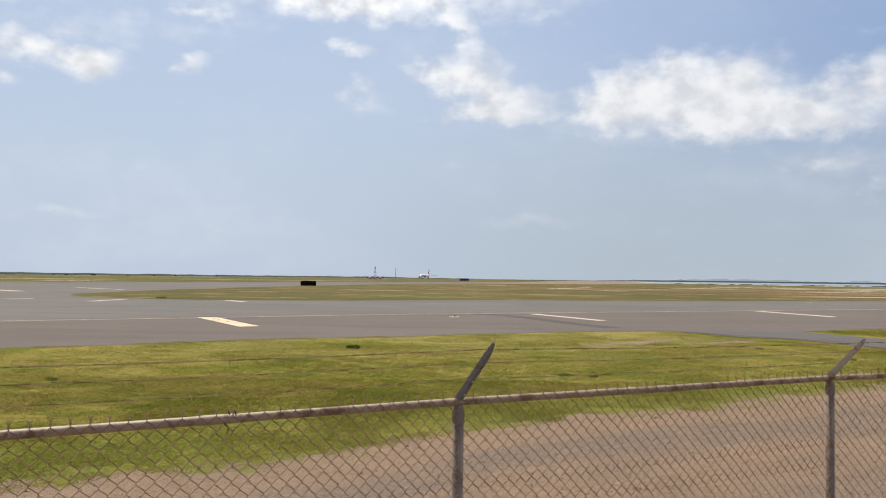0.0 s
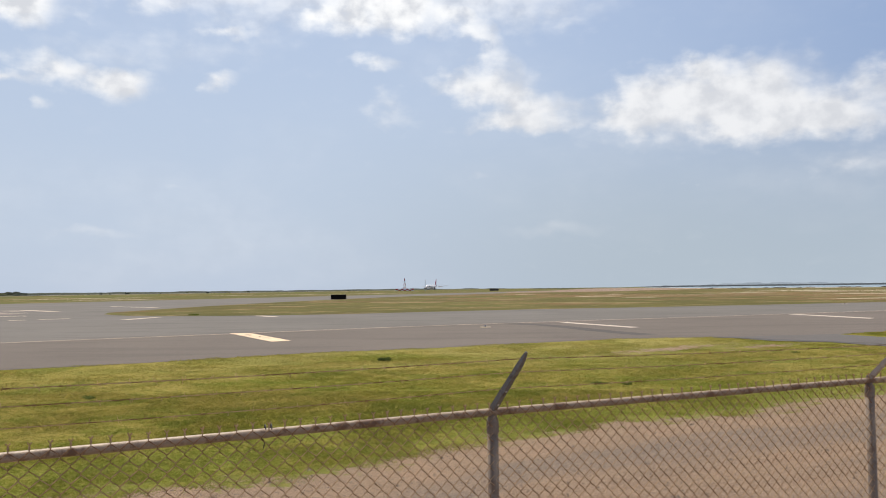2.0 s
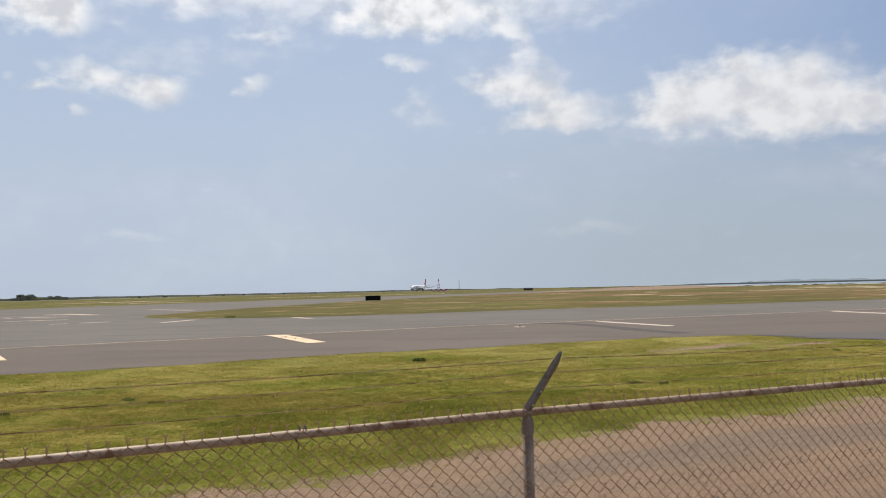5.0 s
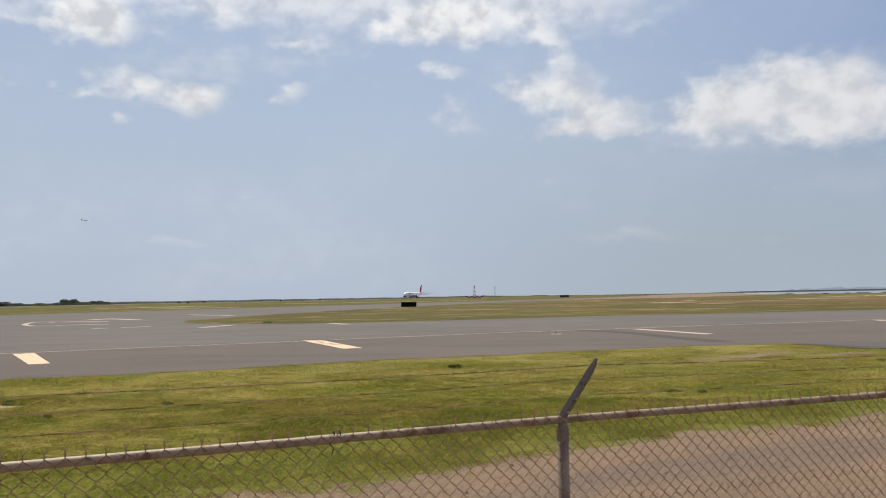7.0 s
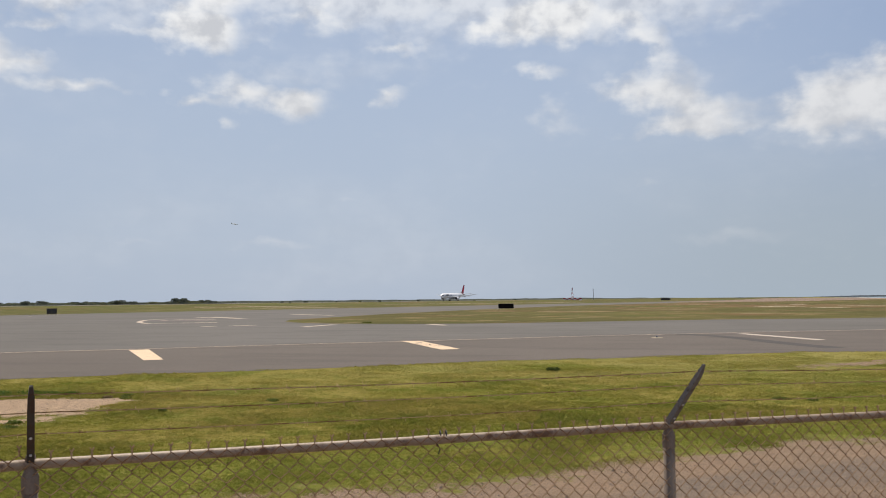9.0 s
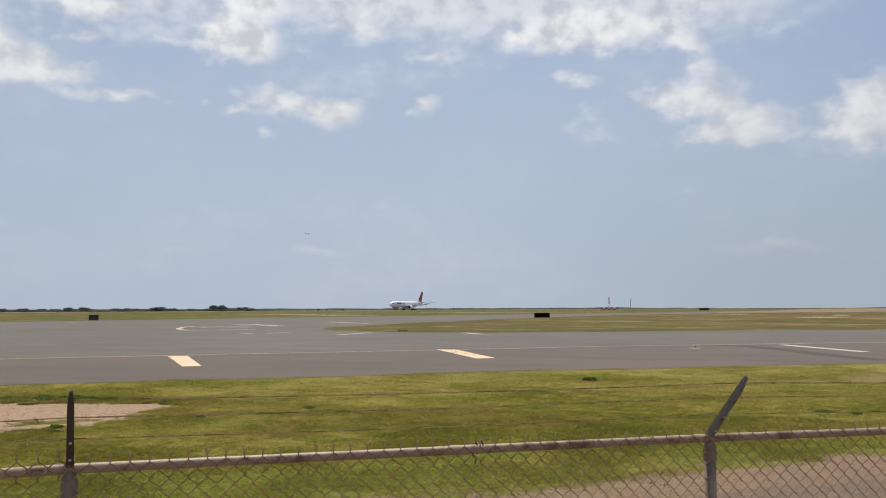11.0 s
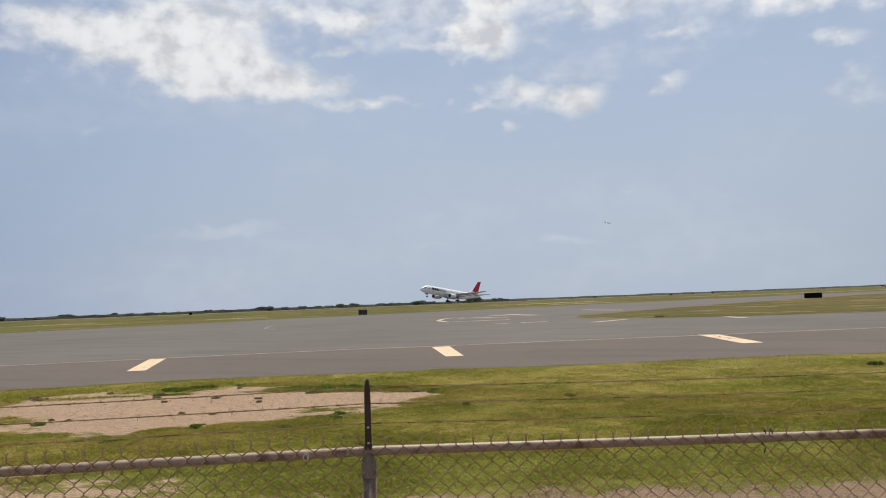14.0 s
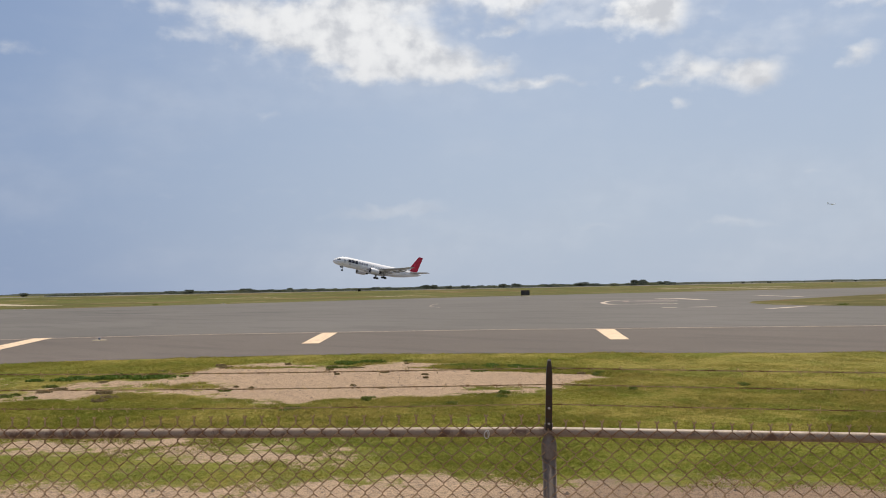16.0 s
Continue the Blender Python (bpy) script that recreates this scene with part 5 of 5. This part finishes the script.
def ridge(name, a0, a1, dist, base, rough, material, label, seed, thick=60.0, step=0.25, lift=0.0):
    """A long low rise round the horizon."""
    rng = random.Random(seed)
    n = int((a1 - a0) / step)
    vs, fs = [], []
    for i in range(n + 1):
        az = radians(a0 + (a1 - a0) * i / n)
        h = lift + base * min(1, 6 * min(i / n, 1 - i / n) + 0.15) + rough * noise.noise((i * 0.19 + seed, 0.5, seed)) + 0.5 * rough * noise.noise((i * 0.7 + seed, 2.5, seed))
        for d, z in ((dist, -0.5), (dist + thick * 0.4, h * 0.8), (dist + thick * 0.6, h), (dist + thick, -0.5)):
            vs.append((d * math.sin(az), d * math.cos(az), z))
    for i in range(n):
        for k in range(3):
            fs.append((i * 4 + k, (i + 1) * 4 + k, (i + 1) * 4 + k + 1, i * 4 + k + 1))
    mesh_object(name, vs, fs, material, kind="structure", label=label, category="land")


ridge("far_bank", -80, 8, 1750, 3.6, 1.2, BANK, "low scrubby bank along the horizon", 3)
ridge("breakwater", 9, 40, 2400, 4.0, 0.3, STONE, "long dark breakwater across the lagoon", 5, 20)
# the far shore's haze is in its colour; no air is modelled
ridge("far_land", 11.5, 46, 4200, 9.0, 10.0, FARLAND, "far shore with low hills, haze painted in blue-grey", 9, 120)
shore = [(d * math.sin(radians(a)), d * math.cos(radians(a))) for a, d in ((10.5, 2300), (12.6, 1500), (13.8, 1050), (16, 860), (20, 780), (26, 700), (34, 640), (44, 600), (50, 2500), (40, 4550), (20, 4550), (8, 4550))]
sheet("lagoon", shore, 0.06, WATER, kind="structure", label="calm pale blue lagoon water", category="water")


def arc_patch(name, a0, a1, d, w, z, material, label, category):
    """A long uneven patch of ground that lies across the view."""
    n = 28
    arc, back = [], []
    for k in range(n + 1):
        a = radians(a0 + (a1 - a0) * k / n)
        near = d * (1 + 0.03 * noise.noise((k * 0.8, d, 0)) + 0.015 * noise.noise((k * 2.3, d, 4)))
        deep = w * math.sin(math.pi * (0.04 + 0.92 * k / n)) * (0.8 + 0.6 * noise.noise((k * 0.7, 5, d)) + 0.4 * noise.noise((k * 2.1, 8, d)))
        arc.append((near * math.sin(a), near * math.cos(a)))
        back.append(((near + max(deep, 0.5)) * math.sin(a), (near + max(deep, 0.5)) * math.cos(a)))
    sheet(name, arc + back[::-1], z, material, kind="structure", label=label, category=category)


for a0, a1, d, w in ((16.5, 24, 375, 42), (20, 31, 330, 26), (23, 33, 285, 20), (14.5, 19, 300, 22), (6.5, 9.5, 235, 18), (9.5, 12, 205, 10), (21, 27, 245, 13), (2.5, 4, 330, 12), (11, 15.5, 250, 6), (8.6, 9.6, 290, 16), (24, 30, 420, 20), (17, 23, 455, 18), (-30, -21, 440, 42), (-48.5, -44, 262, 13), (-26, -20, 330, 16), (-60, -54, 300, 14)):
    arc_patch("sand_strip", a0, a1, d, w, 0.034, SAND, "bare strip of pale coral sand", "sand")
for i, (a0, a1, d, w) in enumerate(((3, 15, 225, 110), (12, 24, 215, 130), (21, 34, 190, 150), (7, 19, 168, 16), (-6, 4, 205, 40), (-3, 6, 300, 120), (-12, -5, 178, 12), (24, 33, 150, 14))):
    arc_patch("brown_grass", a0, a1, d, w, 0.018 + 0.002 * (i % 3), BROWN_GRASS, "patch of dried brown grass", "grass")
sheet("beach", [(d * math.sin(radians(a)), d * math.cos(radians(a))) for a, d in ((12.6, 1500), (13.8, 1050), (16, 860), (20, 780), (26, 700), (34, 640), (34, 590), (26, 640), (20, 710), (16, 780), (13.5, 930), (12.4, 1300))], 0.045, SAND, kind="structure", label="thin strip of pale sand at the lagoon's edge", category="sand")


# ---------------------------------------------------------------- grass, weeds and stones near the fence
def grow_grass():
    rng = np.random.default_rng(4)
    n = 640000
    x, y = rng.uniform(-37, 32, n), rng.uniform(3, 50, n)
    # denser where the camera stands close
    x[:220000], y[:220000] = rng.uniform(-22, 6, 220000), rng.uniform(4, 22, 220000)
    b = bareness(x, y) + (value_noise(x, y, 0.5, 2) - 0.5) * 1.6
    e = edge_y(x) + (value_noise(x, y, 0.35, 8) - 0.4) * 0.6 + (value_noise(x, y, 1.6, 9) - 0.4) * 0.8
    right = (x > 12.0) & (y > 43.4 - (x - 12.0) * 1.75)
    corner = (x > 18.9) & (y < 45 + (x - 18.5) * 0.575) & (y > 45.4 - (x - 18.5) * 1.55) & (y > 40 - (x - 20.4) * 1.13 + 0.3)
    keep = (b < -0.02) & (bareness(x, y) < 0.3) & (((y < e - 0.02) & ~right) | corner) & (np.arctan2(x, y) > -1.35)
    lush = value_noise(x, y, 1.7, 3) * 0.6 + value_noise(x, y, 0.5, 5) * 0.4
    keep &= rng.random(n) < 0.35 + 0.9 * lush
    x, y, lush, b = x[keep], y[keep], lush[keep], b[keep]
    m = len(x)
    hgt = (0.012 + 0.075 * np.clip(lush - 0.28, 0, 1) * 1.4 * rng.random(m)) * np.where(b > -0.5, 0.7, 1.0)
    pd = outline_distance(x, y, BARE)
    hgt = hgt * np.where((pd > -1.4) & (road_side(x, y) < -11.5), 2.0, 1.0)
    blades = 3
    X, Y, H = np.repeat(x, blades), np.repeat(y, blades), np.repeat(hgt, blades)
    k = len(X)
    X, Y = X + rng.normal(0, 0.07, k), Y + rng.normal(0, 0.07, k)
    H = H * rng.uniform(0.6, 1.3, k)
    a = rng.uniform(0, 2 * np.pi, k)
    w = rng.uniform(0.005, 0.011, k) * (1 + np.clip((np.hypot(X, Y) - 12) / 16, 0, 1.2))
    lean = rng.uniform(1.3, 4.0, k) * H
    la = rng.uniform(0, 2 * np.pi, k)
    z0 = np.where(Y > edge_y(X) - 0.1, 0.0, relief(X, Y) - 0.018)
    V = np.empty((k, 3, 3))
    V[:, 0] = np.stack([X - np.cos(a) * w, Y - np.sin(a) * w, z0], -1)
    V[:, 1] = np.stack([X + np.cos(a) * w, Y + np.sin(a) * w, z0], -1)
    V[:, 2] = np.stack([X + np.cos(la) * lean, Y + np.sin(la) * lean, z0 + H + 0.01], -1)
    me = bpy.data.meshes.new("grass")
    me.vertices.add(3 * k)
    me.vertices.foreach_set("co", V.reshape(-1))
    me.loops.add(3 * k)
    me.loops.foreach_set("vertex_index", np.arange(3 * k, dtype=np.int32))
    me.polygons.add(k)
    me.polygons.foreach_set("loop_start", np.arange(0, 3 * k, 3, dtype=np.int32))
    me.update(calc_edges=True)
    for name, val in (("dry", dryness(X, Y)), ("fresh", freshness(X, Y))):
        me.attributes.new(name, 'FLOAT', 'POINT').data.foreach_set("value", np.repeat(val, 3).astype(np.float32))
    me.materials.append(BLADES)
    tagged(new("grass", me), "short mown grass, part green and part dry", "grass", kind="stuff")


grow_grass()


def weed(name, x, y, r, h, material, label, seed, count=130):
    rng = random.Random(seed)
    t = thing(name, label, "weed", "", Matrix.Translation((x, y, float(relief(np.array(x), np.array(y))) - 0.018)))
    bm = bmesh.new()
    for _ in range(9):
        a = rng.uniform(0, 6.28)
        rod(bm, (0, 0, -0.03), (math.cos(a) * r * 0.7, math.sin(a) * r * 0.7, h * rng.uniform(0.5, 0.9)), 0.008, 0.003, 5)
    part("stem", bm, BARK, t)
    lobes = [(rng.uniform(-0.5, 0.5) * r, rng.uniform(-0.5, 0.5) * r, h * 0.45, r * 0.55, h * 0.5) for _ in range(6)]
    leaves = new("leaves", clump_mesh("leaves", rng, lobes, count, 0.035, material))
    leaves.parent = t


weed("dark_weed", -3.42, 31.3, 0.26, 0.13, DARKWEED, "dark leafy weed clump in the grass", 1, 260)
rng_w = random.Random(21)
for i in range(34):
    # along the rims of the bare patch
    p = BARE[rng_w.randrange(len(BARE))]
    weed("rim_weed", p.x + rng_w.uniform(-0.8, 0.8), p.y + rng_w.uniform(-0.8, 0.8), rng_w.uniform(0.12, 0.34), rng_w.uniform(0.03, 0.07), WEED if rng_w.random() < 0.6 else DRYWEED, "low weed tuft at the rim of the bare soil", 100 + i, 110)
for i in range(14):
    x = rng_w.uniform(-24.5, -14.5)
    y = rng_w.uniform(11, 20.5)
    if outline_distance(np.array(x), np.array(y), BARE) > 0.2:
        weed("soil_weed", x, y, rng_w.uniform(0.06, 0.14), rng_w.uniform(0.02, 0.04), DRYWEED, "small dry weed on bare soil", 200 + i, 90)
for i in range(12):
    x = rng_w.uniform(-20, 14)
    y = 14.6 + 0.82 * x + rng_w.uniform(3, 15)
    if float(edge_y(np.array(x))) - 0.5 > y and float(bareness(np.array(x), np.array(y))) < -0.5:
        weed("grass_weed", x, y, rng_w.uniform(0.10, 0.26), rng_w.uniform(0.03, 0.07), WEED, "green weed tuft in mown grass", 300 + i, 90)
for i, (ax_, ay_, bx_, by_, n_) in enumerate(((-19.7, 20.8, -16.2, 21.8, 10), (-26.8, 10.2, -24.2, 13.4, 10), (-23.7, 19.2, -22.3, 20.2, 5))):
    # lush growth along the back rim of the bare patch
    for k in range(n_):
        f = (k + rng_w.uniform(0.2, 0.8)) / n_
        weed("rim_weed", ax_ + (bx_ - ax_) * f + rng_w.uniform(-0.2, 0.2), ay_ + (by_ - ay_) * f + rng_w.uniform(-0.2, 0.2), rng_w.uniform(0.3, 0.5), rng_w.uniform(0.07, 0.13), LUSH, "lush green weeds at the rim of the bare soil", 500 + 40 * i + k, 190)
weed("apron_weed", -31.3, 93.6, 0.9, 0.2, WEED, "dark weed clump at the island's rim", 401, 200)
weed("apron_weed", -155.5, 83, 0.9, 0.4, WEED, "dark weed clump at the apron's rim", 402, 200)


def scatter_stones():
    rng = random.Random(8)
    vs, fs = [], []
    for _ in range(9000):
        if rng.random() < 0.55:
            s = rng.uniform(-16, 15)
            o = -rng.uniform(-0.2, 8)
            p = ROAD_AT + ROAD_DIR * s + Vector((-ROAD_DIR.y, ROAD_DIR.x)) * o
        else:
            p = Vector((rng.uniform(-26, -13), rng.uniform(7.5, 21.5)))
            if float(outline_distance(np.array(p.x), np.array(p.y), BARE)) < 0.1:
                continue
        z = float(relief(np.array(p.x), np.array(p.y))) - 0.012
        r = rng.uniform(0.008, 0.024) * (2.0 if rng.random() < 0.06 else 1)
        o = len(vs)
        a = rng.uniform(0, 6.28)
        for k in range(5):
            q = a + k * 1.2566
            vs.append((p.x + math.cos(q) * r * rng.uniform(0.7, 1.2), p.y + math.sin(q) * r * rng.uniform(0.7, 1.2), z - 0.003))
        vs.append((p.x, p.y, z + r * rng.uniform(0.5, 0.9)))
        fs += [(o + k, o + (k + 1) % 5, o + 5) for k in range(5)]
    mesh_object("loose_stones", vs, fs, PEBBLE, kind="stuff", label="loose small stones on bare soil", category="stones")


scatter_stones()


# ---------------------------------------------------------------- what moves
def motions():
    # the airliner rolls, lifts its nose and leaves the ground
    run = [(0, -1410.3, 0, 0.0), (2, -1281.3, 0, 0.0), (4, -1148.3, 0, 0.0), (7, -940.4, 0, 0.02), (8.5, -830.6, 0, 0.08), (10, -716.1, 0, 0.1), (11, -637.4, 0, 0.27), (11.5, -596.9, 0, 1.8), (12, -555.5, 0.05, 4.4),
           (12.5, -513.3, 0.35, 6.6), (13, -472.1, 0.5, 7.5), (13.5, -430.6, 0.75, 8.3), (14, -388.9, 1.3, 8.8), (14.5, -346.7, 2.13, 9.2), (15, -303.8, 3.2, 9.8), (15.5, -259.9, 4.5, 10.4), (16, -215.8, 6.25, 11.2)]
    rows = []
    for t, s, h, pitch in run:
        p = run_point(s)
        rows.append((t, pose(p.x, p.y, RUN_Z + 0.02 + h, 0, -pitch, 255.1)))
    walk(airliner, rows)
    # a second one crosses the sky far away
    far = [(0, -38.6, 0.0915), (7, -29.58, 0.0893), (11, -24.70, 0.0872), (12.5, -23.07, 0.0861), (13.5, -21.88, 0.0845), (14.5, -20.82, 0.0830), (16, -18.75, 0.0812)]
    rows = []
    for t, az, tilt in far:
        a = radians(az)
        rows.append((t, pose(3600 * math.sin(a), 3600 * math.cos(a), 2.6 + 3600 * tilt, 0, 1.5, -az + 12)))
    walk(far_jet, rows)


motions()
